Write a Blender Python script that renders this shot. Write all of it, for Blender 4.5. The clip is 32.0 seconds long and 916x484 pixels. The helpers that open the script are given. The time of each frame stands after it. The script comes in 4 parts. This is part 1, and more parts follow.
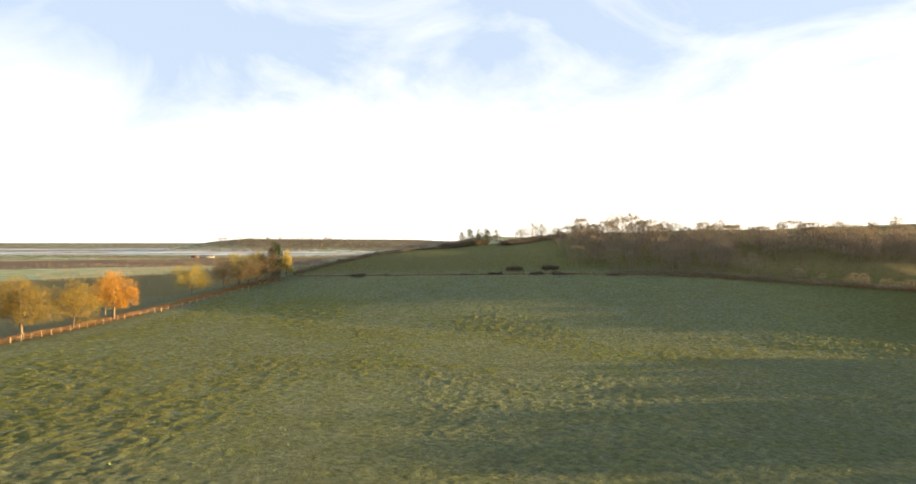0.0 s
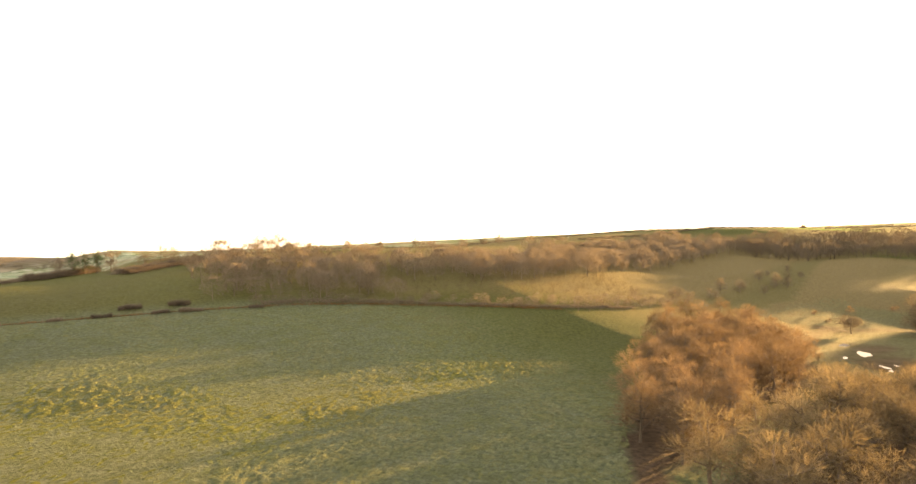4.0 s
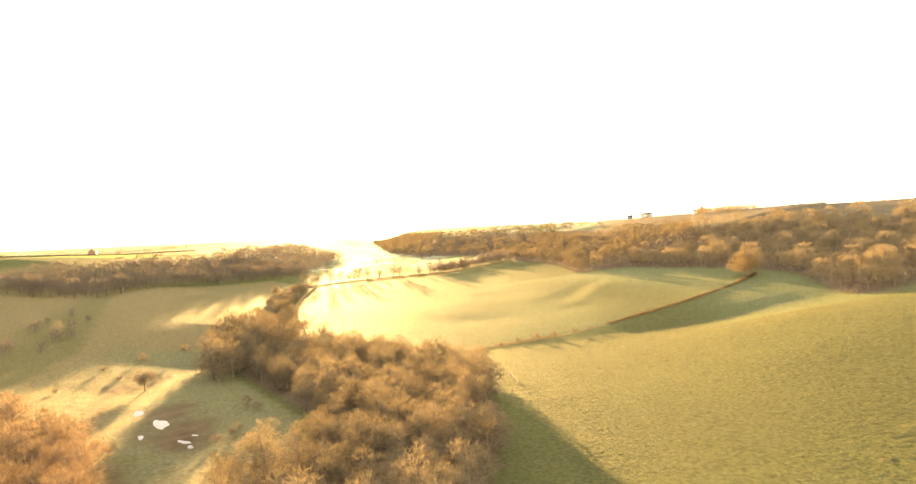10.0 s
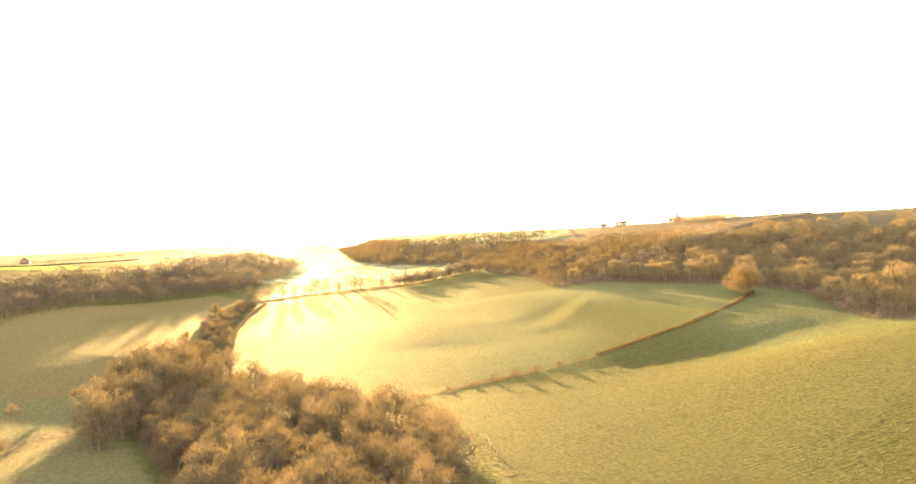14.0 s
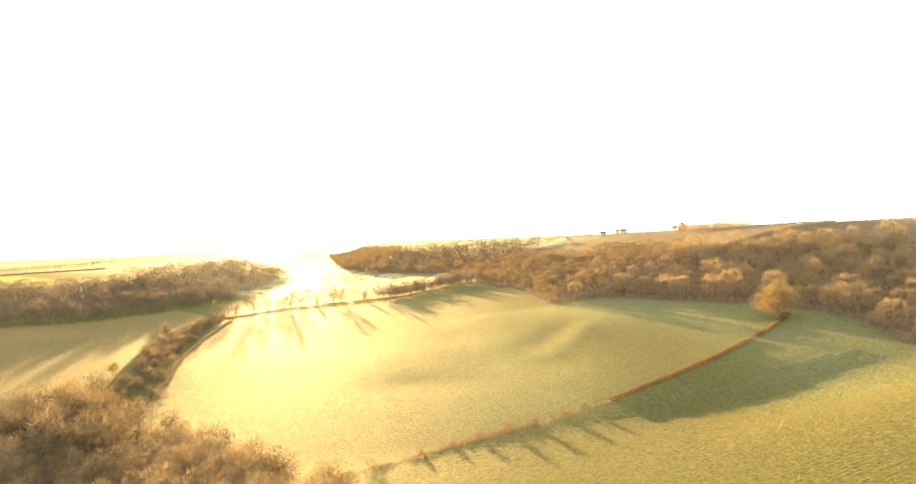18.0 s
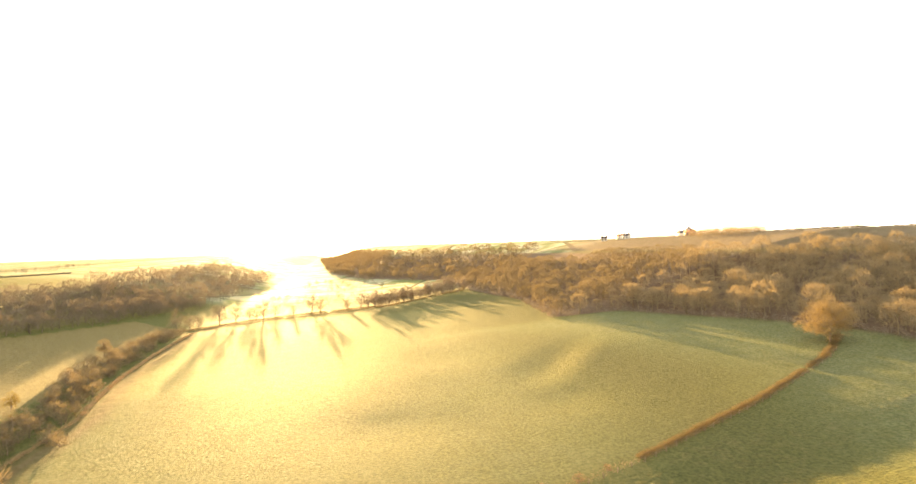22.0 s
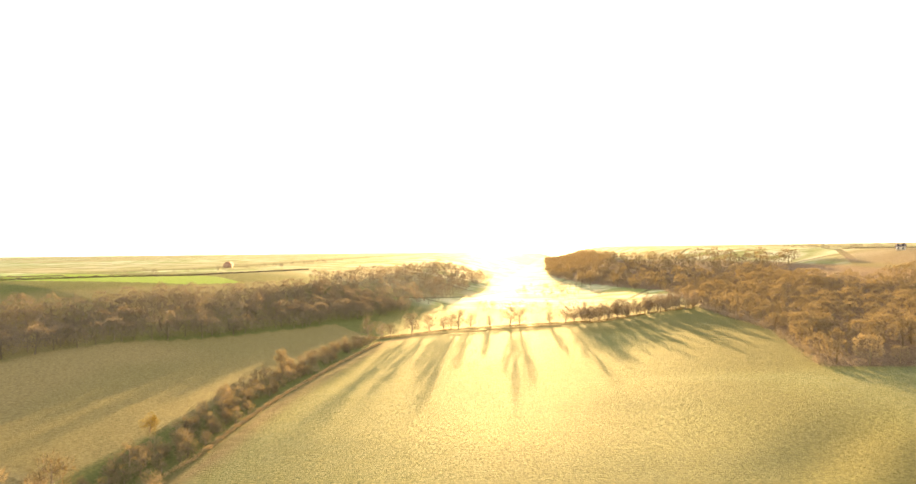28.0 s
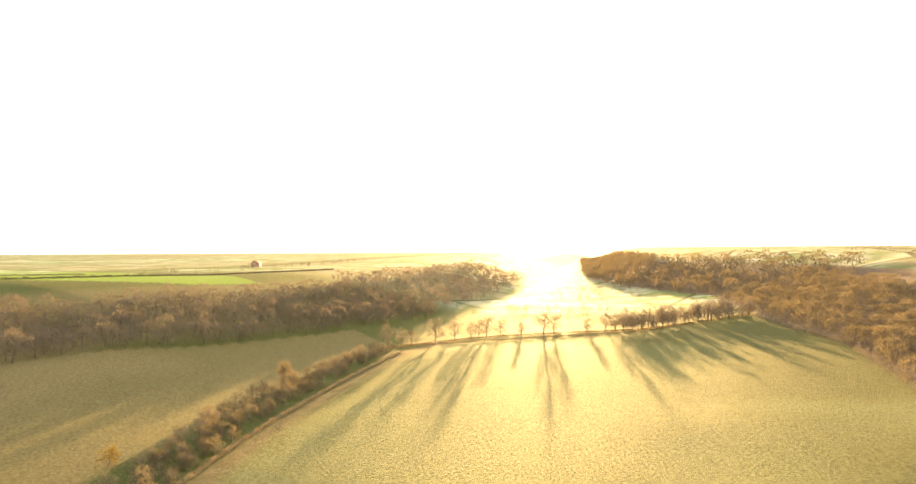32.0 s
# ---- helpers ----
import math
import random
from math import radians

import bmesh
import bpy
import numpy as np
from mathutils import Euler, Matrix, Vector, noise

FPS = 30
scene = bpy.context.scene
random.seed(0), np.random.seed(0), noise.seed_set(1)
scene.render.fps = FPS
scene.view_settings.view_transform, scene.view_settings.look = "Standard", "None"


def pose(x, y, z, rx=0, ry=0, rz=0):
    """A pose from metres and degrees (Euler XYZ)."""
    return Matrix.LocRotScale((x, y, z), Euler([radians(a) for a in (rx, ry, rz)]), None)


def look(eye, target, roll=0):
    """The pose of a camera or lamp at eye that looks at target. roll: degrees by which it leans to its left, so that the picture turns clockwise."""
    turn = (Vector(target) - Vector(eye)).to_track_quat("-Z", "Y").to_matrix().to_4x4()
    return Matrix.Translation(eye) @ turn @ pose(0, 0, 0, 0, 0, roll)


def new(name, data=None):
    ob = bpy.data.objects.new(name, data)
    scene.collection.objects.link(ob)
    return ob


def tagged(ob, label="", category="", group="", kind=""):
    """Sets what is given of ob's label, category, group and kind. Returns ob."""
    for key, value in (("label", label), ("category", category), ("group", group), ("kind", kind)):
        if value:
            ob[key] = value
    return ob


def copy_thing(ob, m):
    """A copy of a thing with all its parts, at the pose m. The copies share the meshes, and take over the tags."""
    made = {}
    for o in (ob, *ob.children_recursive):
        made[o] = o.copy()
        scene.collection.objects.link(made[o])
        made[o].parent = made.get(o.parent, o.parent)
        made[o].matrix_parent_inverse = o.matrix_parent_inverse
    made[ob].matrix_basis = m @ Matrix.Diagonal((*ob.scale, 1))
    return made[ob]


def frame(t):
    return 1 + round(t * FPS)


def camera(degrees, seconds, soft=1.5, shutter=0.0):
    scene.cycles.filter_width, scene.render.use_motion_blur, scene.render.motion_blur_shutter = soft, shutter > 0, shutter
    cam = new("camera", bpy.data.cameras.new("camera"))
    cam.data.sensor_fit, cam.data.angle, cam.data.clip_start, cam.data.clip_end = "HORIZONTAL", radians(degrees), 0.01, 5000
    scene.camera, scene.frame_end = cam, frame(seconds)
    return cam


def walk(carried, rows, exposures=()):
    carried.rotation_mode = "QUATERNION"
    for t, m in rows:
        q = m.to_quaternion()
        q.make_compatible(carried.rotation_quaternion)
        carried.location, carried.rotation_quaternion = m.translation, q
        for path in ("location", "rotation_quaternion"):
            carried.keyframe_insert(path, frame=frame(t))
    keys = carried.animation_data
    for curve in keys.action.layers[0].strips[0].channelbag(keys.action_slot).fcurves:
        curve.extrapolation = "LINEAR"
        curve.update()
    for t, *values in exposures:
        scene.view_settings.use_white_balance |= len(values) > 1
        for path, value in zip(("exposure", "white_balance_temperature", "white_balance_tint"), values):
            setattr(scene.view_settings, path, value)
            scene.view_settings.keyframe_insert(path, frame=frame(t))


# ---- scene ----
cam = camera(77.5, 32.0)
# the drone's path; its length and first height in metres
METRES, EYE, TILT, LEAN, TURN = 250.0, 25.0, 0.0, 0.0, 0.0
ROWS = [
    (0.0, 0.0, 0.0, 0.0, 0.0, 0.0, -0.0),
    (0.5, 0.0035, 0.0071, 0.0026, 0.61, 0.07, 0.08),
    (1.0, 0.0065, 0.0149, 0.0051, 1.17, 0.16, 0.14),
    (1.5, 0.0098, 0.023, 0.0079, 1.07, 0.27, 0.18),
    (2.0, 0.0131, 0.0314, 0.0107, -1.18, 0.33, 0.3),
    (2.5, 0.0167, 0.0381, 0.0131, -7.95, 0.44, 0.54),
    (4.5, 0.031, 0.0659, 0.0228, -41.18, 0.75, 1.36),
    (5.0, 0.0356, 0.072, 0.0259, -47.14, 0.8, 1.44),
    (5.5, 0.0405, 0.0777, 0.0289, -52.89, 0.77, 1.47),
    (6.0, 0.0477, 0.0826, 0.0318, -56.88, 0.77, 1.59),
    (6.5, 0.0557, 0.086, 0.0357, -62.39, 0.6, 1.85),
    (7.0, 0.0667, 0.0915, 0.0375, -70.4, 0.53, 2.14),
    (7.5, 0.0766, 0.0972, 0.0399, -78.93, 0.37, 2.28),
    (8.0, 0.0895, 0.1023, 0.0427, -84.4, 0.21, 2.33),
    (8.5, 0.1035, 0.1054, 0.045, -88.11, 0.14, 2.41),
    (9.0, 0.1169, 0.1066, 0.0469, -92.08, 0.14, 2.59),
    (9.5, 0.1322, 0.1079, 0.0488, -96.32, 0.13, 2.77),
    (10.0, 0.1482, 0.1096, 0.0512, -97.64, 0.14, 2.71),
    (10.5, 0.1647, 0.1083, 0.0527, -98.24, 0.21, 2.67),
    (11.0, 0.1819, 0.106, 0.0541, -98.93, 0.28, 2.69),
    (11.5, 0.199, 0.1036, 0.056, -99.59, 0.33, 2.72),
    (12.0, 0.2167, 0.1, 0.0578, -100.02, 0.39, 2.7),
    (12.5, 0.2344, 0.097, 0.0598, -100.31, 0.44, 2.69),
    (13.0, 0.2532, 0.0928, 0.0612, -100.53, 0.51, 2.66),
    (13.5, 0.272, 0.0877, 0.0629, -100.68, 0.57, 2.61),
    (14.0, 0.2909, 0.0831, 0.0646, -100.84, 0.63, 2.56),
    (14.5, 0.3099, 0.0781, 0.0665, -100.97, 0.65, 2.51),
    (16.5, 0.3829, 0.0536, 0.0743, -101.18, 0.97, 2.51),
    (17.0, 0.4019, 0.0482, 0.0757, -101.25, 1.05, 2.47),
    (17.5, 0.4205, 0.0427, 0.0769, -101.3, 1.1, 2.41),
    (18.0, 0.4391, 0.0374, 0.0765, -101.38, 1.19, 2.42),
    (18.5, 0.4573, 0.0322, 0.0765, -101.46, 1.26, 2.38),
    (19.0, 0.4759, 0.0264, 0.0763, -101.52, 1.32, 2.34),
    (19.5, 0.4945, 0.0214, 0.0763, -101.58, 1.39, 2.29),
    (20.0, 0.5132, 0.0156, 0.0763, -101.65, 1.44, 2.23),
    (20.5, 0.5316, 0.0099, 0.0764, -101.68, 1.49, 2.21),
    (21.0, 0.5498, 0.0046, 0.0765, -101.74, 1.55, 2.14),
    (21.5, 0.5676, 0.0008, 0.0791, -101.86, 1.52, 2.07),
    (22.0, 0.5854, -0.0051, 0.0806, -101.87, 1.6, 2.09),
    (22.5, 0.6031, -0.0111, 0.0822, -101.87, 1.68, 2.06),
    (23.0, 0.6212, -0.0156, 0.0845, -101.93, 1.72, 2.02),
    (23.5, 0.6386, -0.0203, 0.0873, -102.01, 1.73, 2.02),
    (24.0, 0.6563, -0.0248, 0.0898, -102.1, 1.77, 1.97),
    (24.5, 0.674, -0.03, 0.0918, -102.14, 1.82, 1.92),
    (25.0, 0.6925, -0.0352, 0.0938, -102.2, 1.85, 1.86),
    (25.5, 0.7102, -0.0408, 0.0964, -102.23, 1.86, 1.83),
    (26.0, 0.7297, -0.0435, 0.0963, -100.97, 1.97, 1.72),
    (26.5, 0.7491, -0.05, 0.0963, -95.87, 2.08, 1.44),
    (28.5, 0.8003, -0.0773, 0.1076, -76.79, 1.9, 0.27),
    (29.0, 0.8149, -0.0769, 0.108, -76.46, 1.9, 0.22),
    (29.5, 0.8295, -0.0763, 0.108, -76.34, 1.91, 0.18),
    (30.0, 0.8445, -0.0749, 0.1083, -76.22, 1.91, 0.14),
    (30.5, 0.8592, -0.0729, 0.1088, -76.09, 1.9, 0.11),
    (31.0, 0.8742, -0.0708, 0.1087, -75.97, 1.91, 0.09),
    (31.5, 0.8897, -0.0678, 0.1086, -75.87, 1.92, 0.09),
    (32.0, 0.905, -0.0646, 0.1087, -75.76, 1.94, 0.06),
]
walk(cam, [(t, pose(0, 0, EYE, TILT, LEAN, TURN) @ pose(METRES * x, METRES * y, METRES * z, 90 + pitch, roll, yaw)) for t, x, y, z, yaw, pitch, roll in ROWS],
     exposures=[(0.0, 1.65, 7000, 9), (2.0, 1.65, 7000, 9), (4.5, 2.5, 10400, 20), (6.0, 2.6, 10300, 18), (8.0, 3.02, 10200, 17), (12.0, 3.05, 9900, 15), (26.0, 2.85, 9500, 14), (32.0, 2.8, 9500, 14)])

# ---- light: low winter sun, thin high cloud ----
SUN_AZ, SUN_EL = 84.0, 5.2
world = bpy.data.worlds.new("sky")
scene.world = world
world.use_nodes = True
wn = world.node_tree
wn.nodes.clear()


def link(tree, a, b):
    tree.links.new(a, b)


w_out = wn.nodes.new("ShaderNodeOutputWorld")
w_bg = wn.nodes.new("ShaderNodeBackground")
w_sky = wn.nodes.new("ShaderNodeTexSky")
w_sky.sky_type = "NISHITA"
w_sky.sun_disc = False
w_sky.sun_elevation = radians(SUN_EL)
w_sky.sun_rotation = radians(SUN_AZ)
w_sky.air_density, w_sky.dust_density, w_sky.ozone_density = 1.0, 1.5, 1.0
w_tc = wn.nodes.new("ShaderNodeTexCoord")
w_map = wn.nodes.new("ShaderNodeMapping")
w_map.inputs["Rotation"].default_value = (0.35, 0.2, 0.6)
w_map.inputs["Scale"].default_value = (1.5, 2.2, 3.4)
w_noise = wn.nodes.new("ShaderNodeTexNoise")
w_noise.inputs["Scale"].default_value = 1.4
w_noise.inputs["Detail"].default_value = 7.0
w_noise.inputs["Roughness"].default_value = 0.6
w_noise.inputs["Distortion"].default_value = 0.9
w_ramp = wn.nodes.new("ShaderNodeMapRange")
w_ramp.inputs["From Min"].default_value = 0.28
w_ramp.inputs["From Max"].default_value = 0.80
w_ramp.inputs["To Min"].default_value = 0.0
w_ramp.inputs["To Max"].default_value = 1.0
w_mix = wn.nodes.new("ShaderNodeMix")
w_mix.data_type = "RGBA"
link(wn, w_tc.outputs["Generated"], w_map.inputs["Vector"])
link(wn, w_map.outputs["Vector"], w_noise.inputs["Vector"])
link(wn, w_noise.outputs["Fac"], w_ramp.inputs["Value"])
w_veil = wn.nodes.new("ShaderNodeMix")
w_veil.data_type = "RGBA"
w_veil.inputs[6].default_value = (2.6, 3.25, 4.4, 1)
w_veil.inputs[7].default_value = (6.8, 6.6, 6.1, 1)
w_sep = wn.nodes.new("ShaderNodeSeparateXYZ")
link(wn, w_tc.outputs["Generated"], w_sep.inputs["Vector"])
w_low = wn.nodes.new("ShaderNodeMapRange")
w_low.inputs["From Min"].default_value, w_low.inputs["From Max"].default_value = 0.05, 0.32
w_low.inputs["To Min"].default_value, w_low.inputs["To Max"].default_value = 0.70, -0.42
link(wn, w_sep.outputs["Z"], w_low.inputs["Value"])
w_sum = wn.nodes.new("ShaderNodeMath")
w_sum.operation = "ADD"
w_sum.use_clamp = True
link(wn, w_ramp.outputs["Result"], w_sum.inputs[0])
link(wn, w_low.outputs["Result"], w_sum.inputs[1])
link(wn, w_sum.outputs["Value"], w_veil.inputs[0])
link(wn, w_veil.outputs[2], w_mix.inputs[7])
w_mix.inputs[0].default_value = 0.84
link(wn, w_sky.outputs["Color"], w_mix.inputs[6])
link(wn, w_mix.outputs[2], w_bg.inputs["Color"])
link(wn, w_bg.outputs["Background"], w_out.inputs["Surface"])
w_bg.inputs["Strength"].default_value = 0.085

sun = new("sun", bpy.data.lights.new("sun", "SUN"))
sun.data.energy = 5.0
sun.data.angle = radians(0.53)
sun.data.color = (1.0, 0.73, 0.37)
_e, _a = radians(SUN_EL), radians(SUN_AZ)
SUN_DIR = Vector((math.cos(_e) * math.sin(_a), math.cos(_e) * math.cos(_a), math.sin(_e)))
sun.matrix_world = look(SUN_DIR * 900, (0, 0, 0))

# ---- materials ----


def mat(name, rough=0.9):
    m = bpy.data.materials.new(name)
    m.use_nodes = True
    b = m.node_tree.nodes["Principled BSDF"]
    b.inputs["Roughness"].default_value = rough
    b.inputs["Specular IOR Level"].default_value = 0.25
    return m, m.node_tree, b


def node(tree, kind, **inputs):
    n = tree.nodes.new(kind)
    for key, value in inputs.items():
        n.inputs[key.replace("_", " ")].default_value = value
    return n


def mixed(tree, fac, a, b, blend="MIX"):
    """A colour mix; fac, a and b are sockets or values."""
    n = tree.nodes.new("ShaderNodeMix")
    n.data_type = "RGBA"
    n.blend_type = blend
    for socket, value in ((n.inputs[0], fac), (n.inputs[6], a), (n.inputs[7], b)):
        if isinstance(value, bpy.types.NodeSocket):
            link(tree, value, socket)
        else:
            socket.default_value = value if isinstance(value, (int, float)) else (*value, 1)
    return n.outputs[2]


def ranged(tree, value, a, b, c=0.0, d=1.0):
    n = node(tree, "ShaderNodeMapRange", From_Min=a, From_Max=b, To_Min=c, To_Max=d)
    link(tree, value, n.inputs["Value"])
    return n.outputs["Result"]


def noise_at(tree, where, scale, detail=4.0, rough=0.55):
    n = node(tree, "ShaderNodeTexNoise", Scale=scale, Detail=detail, Roughness=rough)
    link(tree, where, n.inputs["Vector"])
    return n.outputs["Fac"]


def bark_material(name, dark, light, spread=0.35, thin=0.0):
    """Twigs and bark; thin: the share of light that passes through fine twigs and dry leaves."""
    m, t, b = mat(name)
    info = t.nodes.new("ShaderNodeObjectInfo")
    geo = t.nodes.new("ShaderNodeNewGeometry")
    a = mixed(t, geo.outputs["Random Per Island"], dark, light)
    n = noise_at(t, geo.outputs["Position"], 0.35, 3)
    a = mixed(t, ranged(t, n, 0.35, 0.7, 0.0, 0.6), a, light)
    own = t.nodes.new("ShaderNodeAttribute")
    own.attribute_name = "tint"
    a = mixed(t, ranged(t, own.outputs["Fac"], 0.0, 1.0, 0.0, 0.65), a, light)
    hsv = t.nodes.new("ShaderNodeHueSaturation")
    link(t, a, hsv.inputs["Color"])
    link(t, ranged(t, info.outputs["Random"], 0, 1, 1 - spread, 1 + spread), hsv.inputs["Value"])
    link(t, hsv.outputs["Color"], b.inputs["Base Color"])
    if thin:
        out = t.nodes["Material Output"]
        lit = t.nodes.new("ShaderNodeBsdfTranslucent")
        link(t, hsv.outputs["Color"], lit.inputs["Color"])
        both = t.nodes.new("ShaderNodeMixShader")
        both.inputs[0].default_value = thin
        link(t, b.outputs[0], both.inputs[1])
        link(t, lit.outputs[0], both.inputs[2])
        link(t, both.outputs[0], out.inputs["Surface"])
    return m


M_TWIG = bark_material("twigs_brown", (0.108, 0.081, 0.045), (0.248, 0.186, 0.103), thin=0.34)
M_TWIG_RED = bark_material("twigs_russet", (0.150, 0.098, 0.052), (0.310, 0.205, 0.112), thin=0.28)
M_TWIG_GREY = bark_material("twigs_grey_brown", (0.119, 0.092, 0.064), (0.259, 0.203, 0.14), thin=0.28)
M_LEAF_ORANGE = bark_material("dry_leaves_orange", (0.27, 0.140, 0.028), (0.46, 0.25, 0.055), thin=0.28)
M_LEAF_OLIVE = bark_material("olive_twigs", (0.21, 0.161, 0.039), (0.448, 0.35, 0.091), thin=0.28)
M_OAK = bark_material("oak_twigs", (0.155, 0.108, 0.050), (0.300, 0.215, 0.102), thin=0.28)
M_GOLD = bark_material("golden_twigs", (0.20, 0.135, 0.034), (0.40, 0.285, 0.075), thin=0.28)
M_IVY = bark_material("ivy_green", (0.026, 0.042, 0.014), (0.06, 0.085, 0.028), thin=0.12)
M_BARK = bark_material("bark", (0.105, 0.078, 0.052), (0.225, 0.170, 0.118))
M_HEDGE = bark_material("hedge_twigs", (0.21, 0.137, 0.073), (0.42, 0.287, 0.154), thin=0.28)
M_BRACKEN = bark_material("bracken", (0.20, 0.098, 0.038), (0.40, 0.215, 0.085), thin=0.28)
M_FARWOOD = bark_material("far_trees", (0.105, 0.084, 0.056), (0.224, 0.175, 0.112))
M_FROSTED = bark_material("frosted_twigs", (0.504, 0.434, 0.35), (0.85, 0.77, 0.644), thin=0.28)
M_DARK_POST = bark_material("dark_post", (0.13, 0.091, 0.058), (0.234, 0.169, 0.111))
M_POST = bark_material("weathered_post", (0.338, 0.247, 0.156), (0.598, 0.455, 0.299))


def ground_material():
    m, t, b = mat("frosted_grass", 0.85)
    b.inputs["Specular IOR Level"].default_value = 0.05
    geo = t.nodes.new("ShaderNodeNewGeometry")
    pos = geo.outputs["Position"]

    def layer(name):
        a = t.nodes.new("ShaderNodeAttribute")
        a.attribute_name = name
        return a.outputs["Fac"]

    fine = noise_at(t, pos, 1.3, 5, 0.65)
    mid = noise_at(t, pos, 0.22, 4, 0.6)
    big = noise_at(t, pos, 0.03, 4, 0.5)
    grass = mixed(t, ranged(t, fine, 0.3, 0.7), (0.080, 0.102, 0.020), (0.165, 0.172, 0.032))
    grass = mixed(t, ranged(t, big, 0.35, 0.65, 0.0, 0.45), grass, (0.118, 0.111, 0.032))
    frost = mixed(t, ranged(t, fine, 0.35, 0.65), (0.128, 0.148, 0.094), (0.270, 0.292, 0.190))
    hoar = t.nodes.new("ShaderNodeMath")
    hoar.operation = "MULTIPLY"
    link(t, layer("frost"), hoar.inputs[0])
    link(t, ranged(t, mid, 0.25, 0.75, 0.45, 1.0), hoar.inputs[1])
    col = mixed(t, hoar.outputs[0], grass, frost)
    col = mixed(t, layer("worn"), col, mixed(t, ranged(t, mid, 0.3, 0.7, 0.0, 0.35), mixed(t, ranged(t, fine, 0.36, 0.64), (0.051, 0.054, 0.018), (0.107, 0.106, 0.037)), (0.104, 0.103, 0.036)))
    straw = mixed(t, ranged(t, fine, 0.3, 0.7), (0.134, 0.098, 0.041), (0.253, 0.196, 0.087))
    col = mixed(t, layer("rough"), col, straw)
    soil = mixed(t, ranged(t, mid, 0.3, 0.7), (0.095, 0.062, 0.030), (0.175, 0.118, 0.062))
    col = mixed(t, layer("soil"), col, soil)
    col = mixed(t, layer("lush"), col, mixed(t, ranged(t, fine, 0.3, 0.7), (0.115, 0.190, 0.028), (0.178, 0.258, 0.047)))
    # the patchwork of far fields, with hedges for its joints
    turn = node(t, "ShaderNodeMapping", Rotation=(0, 0, 0.33), Scale=(0.0042, 0.0042, 0.0042))
    link(t, pos, turn.inputs["Vector"])
    patch = node(t, "ShaderNodeTexBrick", Color1=(0.103, 0.19, 0.055, 1), Color2=(0.3, 0.213, 0.118, 1), Mortar=(0.055, 0.051, 0.032, 1), Scale=1.0, Mortar_Size=0.012, Bias=-0.15)
    patch.inputs["Brick Width"].default_value, patch.inputs["Row Height"].default_value = 1.35, 0.72
    link(t, turn.outputs["Vector"], patch.inputs["Vector"])
    link(t, mixed(t, ranged(t, big, 0.42, 0.6), (0.134, 0.205, 0.063), (0.521, 0.537, 0.379)), patch.inputs["Color1"])
    col = mixed(t, layer("far"), col, patch.outputs["Color"])
    col = mixed(t, layer("wooded"), col, mixed(t, ranged(t, fine, 0.3, 0.7), (0.079, 0.055, 0.032), (0.19, 0.126, 0.079)))
    col = mixed(t, layer("plough"), col, mixed(t, ranged(t, mid, 0.3, 0.7), (0.115, 0.078, 0.050), (0.185, 0.130, 0.088)))
    col = mixed(t, layer("pale"), col, mixed(t, ranged(t, big, 0.3, 0.7), (0.225, 0.270, 0.130), (0.360, 0.375, 0.230)))
    link(t, col, b.inputs["Base Color"])
    # tussocks and drill rows
    tuss = noise_at(t, pos, 1.1, 9, 0.72)
    rows = node(t, "ShaderNodeTexWave", Scale=0.30, Distortion=0.5, Detail=1.0)
    rows.bands_direction = "X"
    link(t, pos, rows.inputs["Vector"])
    drill = t.nodes.new("ShaderNodeMath")
    drill.operation = "MULTIPLY_ADD"
    link(t, rows.outputs["Fac"], drill.inputs[0])
    link(t, layer("drilled"), drill.inputs[1])
    link(t, tuss, drill.inputs[2])
    bump = node(t, "ShaderNodeBump", Strength=1.0)
    link(t, drill.outputs[0], bump.inputs["Height"])
    link(t, ranged(t, layer("tussock"), 0, 1, 0.45, 1.4), bump.inputs["Distance"])
    link(t, bump.outputs["Normal"], b.inputs["Normal"])
    return m


M_GROUND = ground_material()


def blade_material():
    m, t, b = mat("grass_blades", 0.8)
    geo = t.nodes.new("ShaderNodeNewGeometry")
    a = mixed(t, geo.outputs["Random Per Island"], (0.134, 0.198, 0.035), (0.292, 0.3, 0.057))
    n = noise_at(t, geo.outputs["Position"], 0.25, 4)
    a = mixed(t, ranged(t, n, 0.35, 0.65, 0.25, 0.8), a, (0.276, 0.34, 0.205))
    link(t, a, b.inputs["Base Color"])
    return m


M_BLADE = blade_material()


def plain(name, color, rough=0.8):
    m, t, b = mat(name, rough)
    geo = t.nodes.new("ShaderNodeNewGeometry")
    n = noise_at(t, geo.outputs["Position"], 0.6, 5)
    link(t, mixed(t, ranged(t, n, 0.3, 0.7), [c * 0.75 for c in color], [min(1, c * 1.2) for c in color]), b.inputs["Base Color"])
    return m


M_WALL = plain("rendered_wall", (0.62, 0.58, 0.50))
M_BRICK = plain("brick_wall", (0.34, 0.21, 0.15))
M_ROOF = plain("slate_roof", (0.13, 0.11, 0.11))
M_TILE = plain("tiled_roof", (0.27, 0.13, 0.08))
M_GLASS = plain("window_dark", (0.03, 0.035, 0.04), 0.1)
m_water, _t, _b = mat("still_water", 0.03)
_b.inputs["Base Color"].default_value = (0.02, 0.025, 0.025, 1)
_b.inputs["Specular IOR Level"].default_value = 0.5
M_WATER = m_water


